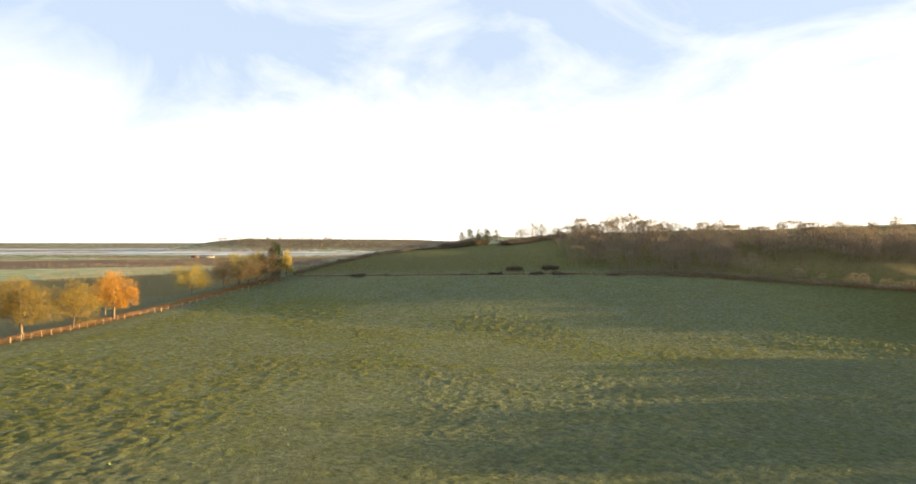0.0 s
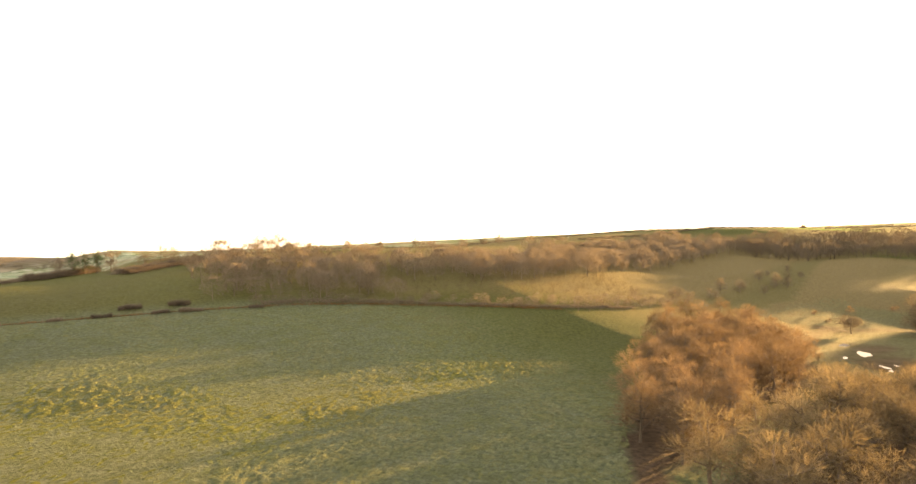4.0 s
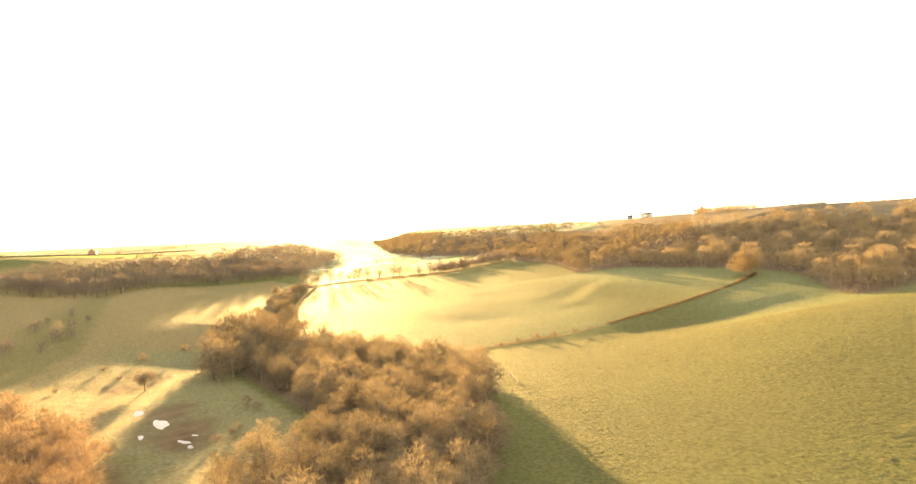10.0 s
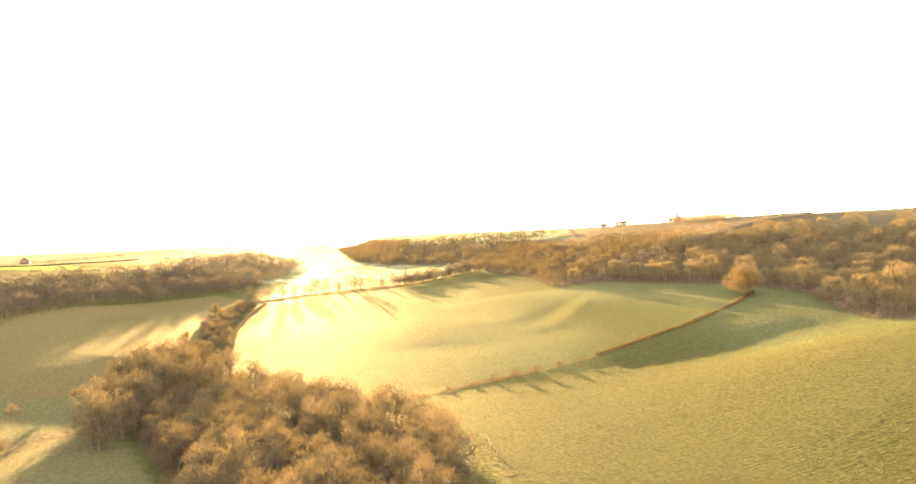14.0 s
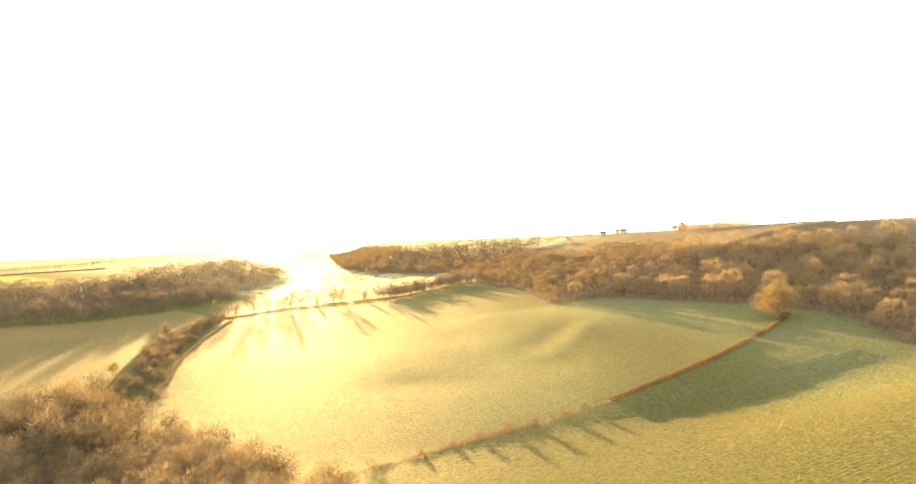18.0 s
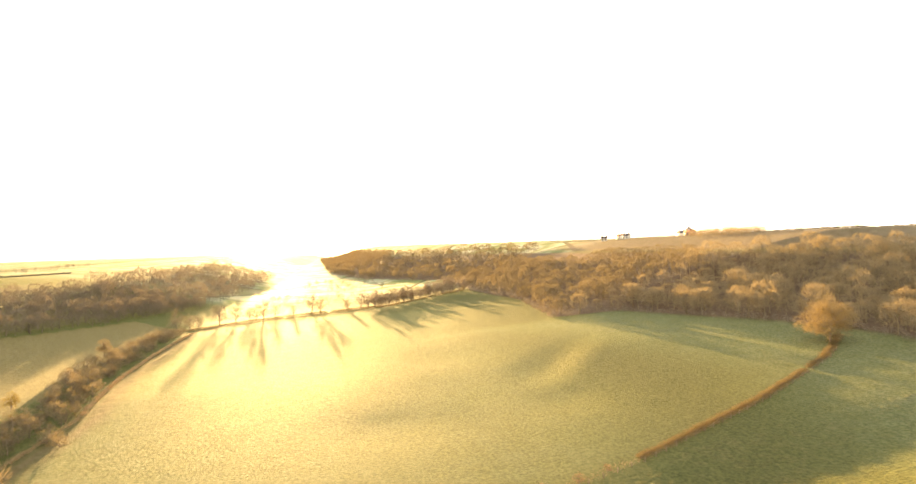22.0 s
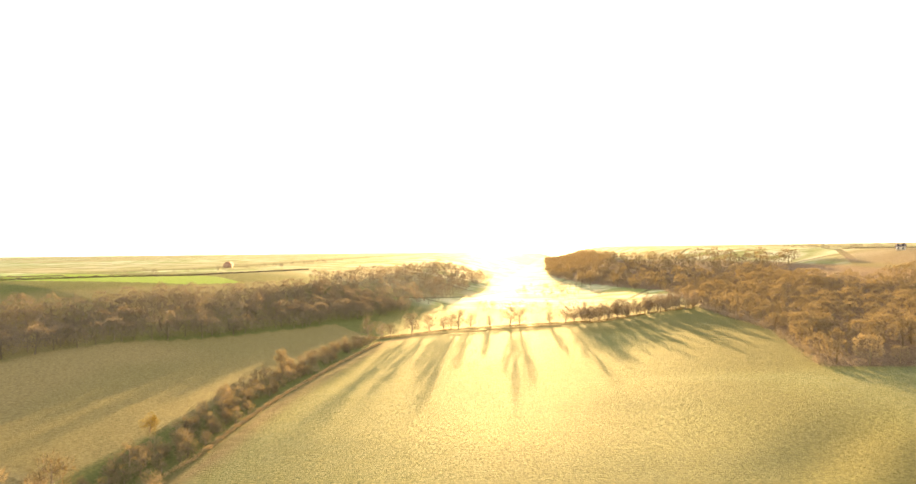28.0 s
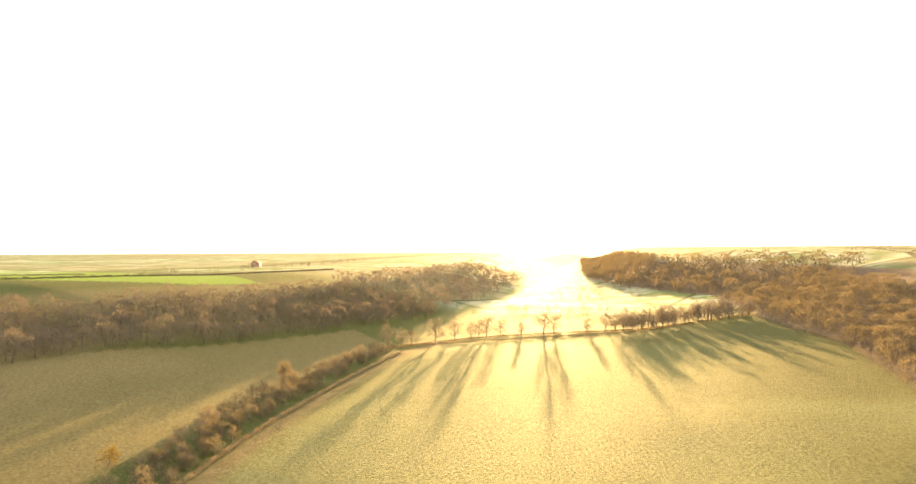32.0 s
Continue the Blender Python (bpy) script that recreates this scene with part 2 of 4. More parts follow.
def mist_material(name, thick, through_light=0.0):
    m = bpy.data.materials.new(name)
    m.use_nodes = True
    t = m.node_tree
    t.nodes.clear()
    out = t.nodes.new("ShaderNodeOutputMaterial")
    clear = t.nodes.new("ShaderNodeBsdfTransparent")
    white = node(t, "ShaderNodeBsdfTranslucent", Color=(0.95, 0.95, 0.97, 1))
    body = node(t, "ShaderNodeBsdfDiffuse", Color=(0.93, 0.93, 0.95, 1))
    both = t.nodes.new("ShaderNodeMixShader")
    both.inputs[0].default_value = 1 - through_light
    link(t, white.outputs[0], both.inputs[1])
    link(t, body.outputs[0], both.inputs[2])
    mix = t.nodes.new("ShaderNodeMixShader")
    geo = t.nodes.new("ShaderNodeNewGeometry")
    att = t.nodes.new("ShaderNodeAttribute")
    att.attribute_name = "veil"
    n = noise_at(t, geo.outputs["Position"], 0.004, 4)
    k = t.nodes.new("ShaderNodeMath")
    k.operation = "MULTIPLY"
    link(t, ranged(t, n, 0.3, 0.65, 0.25 * thick, thick), k.inputs[0])
    link(t, att.outputs["Fac"], k.inputs[1])
    link(t, k.outputs[0], mix.inputs[0])
    link(t, clear.outputs[0], mix.inputs[1])
    link(t, both.outputs[0], mix.inputs[2])
    link(t, mix.outputs[0], out.inputs["Surface"])
    return m


M_MIST = mist_material("mist", 0.5)

# ---- mesh helpers ----


def mesh_of(name, verts, faces, material, smooth=False):
    """A mesh from arrays of vertices and of faces that all have the same number of corners."""
    verts, faces = np.asarray(verts, np.float32), np.asarray(faces, np.int32)
    me = bpy.data.meshes.new(name)
    me.vertices.add(len(verts))
    me.vertices.foreach_set("co", verts.ravel())
    k = faces.shape[1]
    me.loops.add(faces.size)
    me.loops.foreach_set("vertex_index", faces.ravel())
    me.polygons.add(len(faces))
    me.polygons.foreach_set("loop_start", np.arange(0, faces.size, k, dtype=np.int32))
    if smooth:
        me.polygons.foreach_set("use_smooth", np.ones(len(faces), bool))
    me.update(calc_edges=True)
    me.materials.append(material)
    return me


def child(name, me, parent, label=""):
    ob = new(name, me)
    ob.parent = parent
    if label:
        ob["label"] = label
    return ob


class Soup:
    """Gathers tubes, blades and boxes into one mesh."""

    def __init__(self):
        self.v, self.f, self.n = [], [], 0

    def add(self, v, f):
        self.v.append(np.asarray(v, float))
        self.f.append(np.asarray(f, int) + self.n)
        self.n += len(v)

    def arrays(self):
        return np.concatenate(self.v), np.concatenate(self.f)

    def tube(self, pts, radii, sides=5):
        pts = np.asarray(pts, float)
        rings = []
        for i, p in enumerate(pts):
            d = pts[min(i + 1, len(pts) - 1)] - pts[max(i - 1, 0)]
            d = d / (np.linalg.norm(d) + 1e-9)
            a = np.cross(d, (0.31, 0.95, 0.05) if abs(d[2]) > 0.8 else (0, 0, 1))
            a /= np.linalg.norm(a) + 1e-9
            c = np.cross(d, a)
            ang = np.arange(sides) * 2 * np.pi / sides
            rings.append(p + radii[i] * (np.cos(ang)[:, None] * a + np.sin(ang)[:, None] * c))
        f = []
        for i in range(len(pts) - 1):
            for j in range(sides):
                k = (j + 1) % sides
                a, b2, c2, d2 = i * sides + j, i * sides + k, (i + 1) * sides + k, (i + 1) * sides + j
                f += [(a, b2, c2), (a, c2, d2)]
        self.add(np.concatenate(rings), f)

    def blades(self, base, way, length, width, gen):
        """One thin triangle for each twig."""
        base, way = np.asarray(base, float), np.asarray(way, float)
        way = way / (np.linalg.norm(way, axis=1, keepdims=True) + 1e-9)
        side = np.cross(way, gen.normal(size=way.shape))
        side /= np.linalg.norm(side, axis=1, keepdims=True) + 1e-9
        w = np.asarray(width, float).reshape(-1, 1) * side / 2
        tip = base + way * np.asarray(length, float).reshape(-1, 1)
        v = np.stack([base - w, base + w, tip], 1).reshape(-1, 3)
        self.add(v, np.arange(len(v)).reshape(-1, 3))

    def box(self, lo, hi):
        x0, y0, z0 = lo
        x1, y1, z1 = hi
        v = [(x0, y0, z0), (x1, y0, z0), (x1, y1, z0), (x0, y1, z0), (x0, y0, z1), (x1, y0, z1), (x1, y1, z1), (x0, y1, z1)]
        q = [(0, 3, 2, 1), (4, 5, 6, 7), (0, 1, 5, 4), (1, 2, 6, 5), (2, 3, 7, 6), (3, 0, 4, 7)]
        self.add(v, [t3 for a, b2, c2, d2 in q for t3 in ((a, b2, c2), (a, c2, d2))])

    def mesh(self, name, material, smooth=False):
        v, f = self.arrays()
        return mesh_of(name, v, f, material, smooth)


# ---- the lie of the land ----


def ease(a, b, v):
    u = np.clip((v - a) / (b - a), 0, 1)
    return u * u * (3 - 2 * u)


PUDDLES = ((167.0, 76.0, 7.0, 2.6, 0.5), (178.5, 85.0, 5.0, 2.0, 0.3), (152.5, 66.5, 3.6, 1.1, 0.9), (149.0, 64.2, 2.6, 0.8, 0.5), (156.5, 65.6, 2.2, 0.6, 1.1), (158.0, 76.5, 3.0, 0.9, 0.4), (240.5, 73.0, 4.2, 1.5, 0.4))


def foot_north(x):
    """y of the foot of the northern hillside"""
    return np.interp(x, [-60, 0, 60, 77, 122, 200, 374, 431, 520, 600, 800], [197, 191, 185, 175, 135, 130, 170, 140, 118, 100, 100])


def foot_south(x):
    """y of the foot of the southern woods"""
    return np.interp(x, [150, 233, 290, 330, 405, 418, 450, 500, 610, 800, 1000, 1200, 2400], [-172, -147, -168, -158, -133, -104, -108, -114, -108, -112, -50, 10, 60])


def natural(x, y):
    x, y = np.asarray(x, float), np.asarray(y, float)
    floor_z = np.interp(x, [-5000, -1500, -600, -300, -150, -77, 20, 160, 240, 340, 450, 600, 900, 1500, 2500, 5000],
                        [-26, -26, -20, -8, 3, 7.5, 5, 2.5, 0, 5, 7.5, 10, 14, 32, 58, 86])
    # pasture sloping up to the hill's foot, then the hill
    foot = foot_north(x)
    axis = np.interp(x, [-77, 0, 60, 77, 122, 200, 300, 500], [150, 122, 112, 105, 82, 95, 75, 85])
    steep = np.interp(x, [-77, 0, 60, 122], [0.12, 0.13, 0.14, 0.17])
    run = np.interp(x, [-77, 60, 122], [50, 75, 80])
    rise = np.interp(x, [-40, 0, 67, 122, 250, 350, 450, 600], [8.8, 9.2, 14, 14, 18, 19, 22, 18])
    edge_x = np.interp(y, [100, 150, 172, 195, 215, 245, 268, 330], [-80, -74, -64, -57, -40, -21, -2, 45])
    beyond = np.clip(y - foot, 0, None)
    soft = ease(20, 110, x)
    climb = (1 - soft) * (1 - np.exp(-beyond / 28)) + soft * ease(0, 1, beyond / np.interp(x, [67, 140], [85, 160]))
    z = floor_z + ease(-50, 0, x - edge_x) * steep * np.clip(y - axis, 0, run) + ease(-60, -2, x - edge_x) * rise * climb
    yw = foot_south(x)
    z = z + 0.105 * np.clip(-40 - y, 0, 130) + 34 * ease(0, 190, yw - y) * ease(120, 260, x + 0.6 * (yw - y))
    z = z + 6 * np.exp(-((x - 160) / 60) ** 2 - ((y + 105) / 45) ** 2)
    # the plain to the north-west, with the long hill beyond it
    z = z - (z + 26) * ease(420, 1300, y) * ease(220, -120, x)
    z = z + 62 * np.exp(-((y - 3000) / 420) ** 2) * ease(-1550, -1150, x) * ease(600, -300, x)
    z = z + 42 * ease(2600, 5200, np.hypot(x, y)) * ease(250, -150, x)
    z = z - 3.0 * np.exp(-((x - 230) / 21) ** 2 - ((y + 101) / 40) ** 2)
    # a shallow gap beside the copse
    z = z - 2.4 * np.exp(-((x - 104) / 24) ** 2 - ((y - 119) / 10) ** 2)
    # hollow in the middle field, and low swells
    along, across = (x - 337) * 0.79 - (y + 75) * 0.61, (x - 337) * 0.61 + (y + 75) * 0.79
    for px, py, deep, wx, wy in ((297, -61, 0.62, 11, 10), (294, -14, 0.62, 14, 22), (373, -38, 0.36, 14, 14), (420, -52, 0.36, 15, 16)):
        z = z - deep * np.exp(-((x - px) / wx) ** 2 - ((y - py) / wy) ** 2)
    z = z - 1.12 * np.exp(-(along / 27) ** 2 - (across / 10) ** 2) + 0.6 * np.exp(-(along / 26) ** 2 - ((across + 10) / 6) ** 2)
    z = z + 0.28 * np.sin(x * 0.045 + 0.02 * y) * np.sin(y * 0.055 + 1.0)
    return z


PUDDLE_Z = [float(natural(p[0], p[1])) - 0.12 for p in PUDDLES]


def height(x, y):
    """Ground height, level round the puddles."""
    x, y = np.asarray(x, float), np.asarray(y, float)
    z = natural(x, y)
    for (px, py, a, b, _), pz in zip(PUDDLES, PUDDLE_Z):
        flat = np.exp(-(((x - px) ** 2 + (y - py) ** 2) / (a * 1.5) ** 2) ** 2)
        z = z + flat * (pz - z)
    return z


def height1(x, y):
    return float(height(x, y))


def lines(lo, hi, step, limit):
    core = list(np.arange(lo, hi + 0.1, step))
    s, v = step, hi
    while v < limit:
        s *= 1.09
        v += s
        core.append(v)
    s, v = step, lo
    while v > -limit:
        s *= 1.09
        v -= s
        core.insert(0, v)
    return np.array(core)


def inside(px, py, poly):
    """Which points lie in the polygon."""
    px, py = np.asarray(px, float), np.asarray(py, float)
    hit = np.zeros(px.shape, bool)
    for (x0, y0), (x1, y1) in zip(poly, poly[1:] + poly[:1]):
        cross = ((y0 > py) != (y1 > py)) & (px < (x1 - x0) * (py - y0) / ((y1 - y0) if y1 != y0 else 1e-9) + x0)
        hit ^= cross
    return hit


def off_line(px, py, pts):
    """Distance of points from a polyline."""
    best = np.full(np.shape(px), 1e9)
    for (x0, y0), (x1, y1) in zip(pts, pts[1:]):
        dx, dy = x1 - x0, y1 - y0
        u = np.clip(((px - x0) * dx + (py - y0) * dy) / (dx * dx + dy * dy), 0, 1)
        best = np.minimum(best, np.hypot(px - x0 - u * dx, py - y0 - u * dy))
    return best


COPSE = [(54, 53), (61, 60), (70, 68), (80, 74), (96, 86), (110, 96), (122, 103), (140, 111), (158, 108), (158, 98), (149, 82), (135, 75), (117, 67), (95, 63), (76, 57)]
WOOD = [(52, 44), (60, 49), (81, 53), (107, 57), (124, 52), (139, 46), (144, 40), (160, 43), (190, 57), (224, 74), (262, 70), (256, 46), (224, 18), (200, 5), (184, 0), (164, 4), (134, 9), (117, 14), (103, 18), (84, 21), (62, 30)]
MAIN_HEDGE = [(224, 24), (229, 12), (233, 0), (241, -16), (248, -36), (254, -60), (270, -103), (287, -138), (294, -148)]
LANE = [(205, 100), (262, 72), (322, 66), (375, 74), (425, 77), (488, 76), (540, 62)]
TRACK = [(78, 55), (94, 60), (119, 68), (136, 73), (156, 90), (205, 101)]

gx, gy = lines(-130, 640, 3.0, 4850), lines(-330, 400, 3.0, 4850)
X, Y = np.meshgrid(gx, gy, indexing="ij")
Z = height(X, Y)
nx, ny = X.shape
idx = np.arange(nx * ny).reshape(nx, ny)
quads = np.stack([idx[:-1, :-1], idx[1:, :-1], idx[1:, 1:], idx[:-1, 1:]], -1).reshape(-1, 4)
ground_me = mesh_of("ground", np.stack([X, Y, Z], -1).reshape(-1, 3), quads, M_GROUND, True)


def paint(name, values):
    a = ground_me.attributes.new(name, "FLOAT", "POINT")
    a.data.foreach_set("value", np.clip(values, 0, 1).astype(np.float32).ravel())


FN, FS = foot_north(X), foot_south(X)
far = np.maximum(ease(-110, -220, X), ease(420, 520, np.abs(Y))) * (1 - 0.45 * (X > 200)) + 0.55 * ease(640, 720, X) * (np.abs(Y) < 421)
reach, bearing = np.hypot(X, Y), np.degrees(np.arctan2(X, Y))
plain_side = (X < -84) * (bearing > -60) * (Y > 0)
paint("far", far * (1 - plain_side * ease(1000, 940, reach)))
paint("plough", plain_side * np.maximum(ease(1290, 1350, reach) * ease(1950, 1860, reach) * (bearing < -13), ease(540, 600, reach) * ease(930, 860, reach) * ease(-25, -22, bearing)) + 0.65 * ease(112, 126, FS - Y) * ease(215, 245, X) * ease(820, 700, X) * ease(-420, -380, Y))
paint("pale", plain_side * np.maximum(ease(1010, 1060, reach) * ease(1310, 1270, reach), ease(730, 790, reach) * ease(1030, 980, reach) * ease(-25, -28, bearing)))
MEADOW = [(110, 60), (150, 100), (200, 125), (300, 130), (300, 80), (262, 72), (224, 78), (190, 60), (160, 46), (144, 44), (125, 56)]


def shade_frost(x, y):
    """Extra frost painted along the southern wood's foot to pale the band it shades."""
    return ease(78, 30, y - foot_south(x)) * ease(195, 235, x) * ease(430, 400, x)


shade_band = shade_frost(X, Y)
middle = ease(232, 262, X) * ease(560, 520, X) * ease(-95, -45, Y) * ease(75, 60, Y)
paint("frost", 0.45 * shade_band + 0.55 * inside(X, Y, MEADOW) + 0.3 * middle + 0.8 - 0.5 * ease(60, 120, X) - 0.13 * ease(80, 130, X) * (X < 640) - 0.55 * ease(0, 8, Y - FN) * (X < 640))
paint("tussock", 0.3 + 0.7 * ease(130, 60, X) - 0.25 * middle)
paint("drilled", 0.09 * ease(110, 140, X) * (Y < 70))
paint("worn", (0.75 + 0.2 * (Y < 0)) * ease(70, 130, X) * (1 - far) * (1 - 0.75 * inside(X, Y, MEADOW)) * (1 - 0.35 * middle) * (1 - 0.55 * shade_band))


def mud_at(x, y):
    """Trampled, rutted and flooded ground."""
    m = 0.9 * np.exp(-(off_line(x, y, TRACK) / 3.2) ** 2) + 0.8 * np.exp(-(off_line(x, y, LANE) / 3.5) ** 2)
    for px, py, a, b, _ in PUDDLES:
        m = m + 0.6 * np.exp(-((x - px) ** 2 + (y - py) ** 2) / (a * 1.2) ** 2)
    return m + 1.0 * np.exp(-(((x - 158) / 10) ** 2 + ((y - 68) / 5) ** 2) ** 2) + 0.9 * np.exp(-(((x - 178) / 9) ** 2 + ((y - 77) / 4) ** 2) ** 2)


mud = mud_at(X, Y)
paint("soil", mud * 0.9)
paint("lush", inside(X, Y, [(430, 320), (456, 288), (474, 270), (500, 250), (530, 228), (575, 212), (590, 240), (600, 300), (640, 384), (660, 472), (695, 605), (600, 640)]))
paint("rough", 0.55 * ease(-45, -12, Y - FN) * ease(125, 150, X) * ease(420, 380, X) + 0.42 * plain_side * (reach < 1000) + 0.3 * ease(0, 8, Y - FN) * (X < 100) + 0.6 * ease(0, 25, Y - FN) * ease(40, 90, X) * (1 - ease(560, 640, X)) * ease(118, 100, Y - FN) + 0.45 * inside(X, Y, MEADOW) + 0.06 * ease(90, 130, X) * (X < 640) * ease(90, 60, Y) + 0.5 * ease(105, 125, FS - Y) * ease(200, 240, X) + 0.7 * inside(X, Y, [(262, 90), (240, 128), (374, 172), (431, 142), (520, 118), (500, 88)]))
paint("wooded", 1.0 * inside(X, Y, COPSE) + inside(X, Y, WOOD) + ease(0, 6, FS - Y) * ease(118, 108, FS - Y) * ease(215, 235, X) + 0.6 * ease(3000, 3600, reach) * plain_side + ease(0.5, 0.8, np.exp(-((Y - 2850) / 420) ** 2) * ease(-1550, -1150, X) * ease(600, -300, X)) * 0.8)
tagged(new("ground", ground_me), "rolling frosted pasture with a patchwork of far fields", "ground", kind="structure")

# ---- trees ----


def grow(gen, h, wide, limbs, twigs, twig_w, low=0.2, sides=5, lean=0.04, twig_l=0.085, simple=False):
    """Arrays of a bare tree: trunk, a list of limbs, crown of twigs over domed clumps."""
    trunk, branches, crown = Soup(), [], Soup()
    top = np.array([gen.normal() * lean * h, gen.normal() * lean * h, h * 0.8])
    r0 = 0.02 * h + 0.04
    path = [np.array([0, 0, -0.5]), np.array([0, 0, 0.03 * h]), top * 0.33 + gen.normal(size=3) * 0.012 * h, top * 0.66 + gen.normal(size=3) * 0.018 * h, top]
    if simple:
        trunk.tube([path[0], path[2], path[4]], [r0 * 1.3, r0 * 0.75, r0 * 0.1], 3)
    else:
        trunk.tube(path, [r0 * 1.6, r0, r0 * 0.75, r0 * 0.4, r0 * 0.1], sides)
    clumps = [(top * 0.97, wide * 0.45)]
    for i in range(limbs):
        s = low + (0.8 - low) * (i + gen.random() * 0.7) / limbs
        ang = i * 2.4 + gen.random() * 0.9
        start = np.array([np.interp(s, [0, 0.33, 0.66, 1], [q[k] for q in path[1:]]) for k in range(3)])
        u = (s - low) / (1 - low)
        reach = wide * (0.62 + 0.3 * math.sin(math.pi * (0.15 + 0.85 * u))) * gen.uniform(0.6, 1.0) * (1.1 - 0.55 * u)
        end = np.array([math.cos(ang) * reach, math.sin(ang) * reach, start[2] + h * gen.uniform(0.04, 0.2) * (1.1 - 0.3 * u)])
        midp = start * 0.5 + end * 0.5 + np.array([0, 0, -0.02 * h]) + gen.normal(size=3) * 0.02 * h
        limb = Soup()
        if simple:
            limb.tube([start, end], [r0 * 0.35, 0.02], 3)
        else:
            limb.tube([start, midp, end], [r0 * 0.42 * (1.1 - s * 0.6), r0 * 0.24, 0.02], max(3, sides - 1))
        for k in range(0 if simple else 3):
            c = midp * (1 - k / 3) + end * k / 3
            e = end + gen.normal(size=3) * wide * 0.25 + np.array([0, 0, 0.1 * wide])
            limb.tube([c, e], [r0 * 0.13, 0.012], 3)
        branches.append(limb)
        clumps += [(end, wide * gen.uniform(0.24, 0.48)), (start * 0.4 + end * 0.6 + gen.normal(size=3) * 0.04 * h, wide * gen.uniform(0.18, 0.36))]
    mid = np.array([np.mean([c[0][k] for c in clumps]) for k in range(3)])
    pick = gen.integers(0, len(clumps), twigs)
    cen, rad = np.array([c[0] for c in clumps])[pick], np.array([c[1] for c in clumps])[pick]
    out = gen.normal(size=(twigs, 3))
    out /= np.linalg.norm(out, axis=1, keepdims=True)
    out[:, 2] = np.where(out[:, 2] < -0.75, -out[:, 2], out[:, 2])
    base = cen + out * (rad * (0.25 + 0.7 * gen.random(twigs) ** 0.5))[:, None] * (1, 1, 0.85)
    way = out * 0.9 + (base - mid) / h * 1.2 + gen.normal(size=(twigs, 3)) * 0.45 + np.array([0, 0, 0.15])
    if simple:
        # close-grown woodland: one lumpy dome with twigs over its skin
        lump = 1 + 0.16 * np.sin(out[:, 0] * 5.1 + wide * 9) * np.sin(out[:, 1] * 4.7 + h) + 0.12 * np.sin(out[:, 2] * 7.3 + wide * 5)
        k = (0.78 + 0.22 * gen.random(twigs)) * lump
        base = np.stack([out[:, 0] * wide * k, out[:, 1] * wide * k, h * 0.5 + out[:, 2] * h * 0.4 * k], -1)
        way = out * 0.6 + gen.normal(size=(twigs, 3)) * 0.6 + np.array([0, 0, 0.35])
    base[:, 2] = np.maximum(base[:, 2], 0.05 * h)
    crown.blades(base, way, h * twig_l * (0.6 + 0.8 * gen.random(twigs)), twig_w * (0.7 + 0.6 * gen.random(twigs)), gen)
    return trunk, branches, crown


def bare_tree(seed, h, wide, limbs, twigs, twig_w, crown_mat, low=0.25, label="", group="", name="bare_tree", split=False, crown_label="fine bare twigs"):
    """One tree as a thing; near ones (split) carry each limb as a part, the rest have limbs grown into the trunk."""
    gen = np.random.default_rng(seed)
    trunk, branches, crown = grow(gen, h, wide, limbs, twigs, twig_w, low)
    ob = tagged(new(name), label, "tree", group)
    if split:
        for limb in branches:
            child("limb", limb.mesh("limb", M_BARK), ob)
    else:
        for limb in branches:
            trunk.add(*limb.arrays())
    child("trunk", trunk.mesh("trunk", M_BARK), ob)
    child("crown", crown.mesh("crown", crown_mat), ob, crown_label)
    return ob


def place(ob, x, y, turn=0.0, size=1.0, up=0.0):
    return copy_thing(ob, Matrix.LocRotScale((x, y, height1(x, y) + up), Euler((0, 0, turn)), (size, size, size)))


def plant(kinds, spots, gen, size=(0.85, 1.2)):
    """The first of each kind is moved to its spot, the rest are copies."""
    used = set()
    for x, y in spots:
        k = int(gen.integers(0, len(kinds)))
        m = Matrix.LocRotScale((x, y, height1(x, y)), Euler((0, 0, gen.random() * 6.28)), Vector((1, 1, 1)) * gen.uniform(*size))
        if k in used:
            copy_thing(kinds[k], m @ Matrix.Diagonal([1 / s for s in kinds[k].scale] + [1]))
        else:
            used.add(k)
            kinds[k].matrix_basis = m
    return used


def scatter(poly, gap, gen, edge=0.0):
    """Spots on a jittered grid inside a polygon."""
    xs, ys = [q[0] for q in poly], [q[1] for q in poly]
    px, py = np.meshgrid(np.arange(min(xs), max(xs), gap), np.arange(min(ys), max(ys), gap))
    px, py = px + gen.uniform(-0.42, 0.42, px.shape) * gap, py + gen.uniform(-0.42, 0.42, px.shape) * gap
    k = inside(px, py, poly)
    return np.stack([px[k], py[k]], -1)


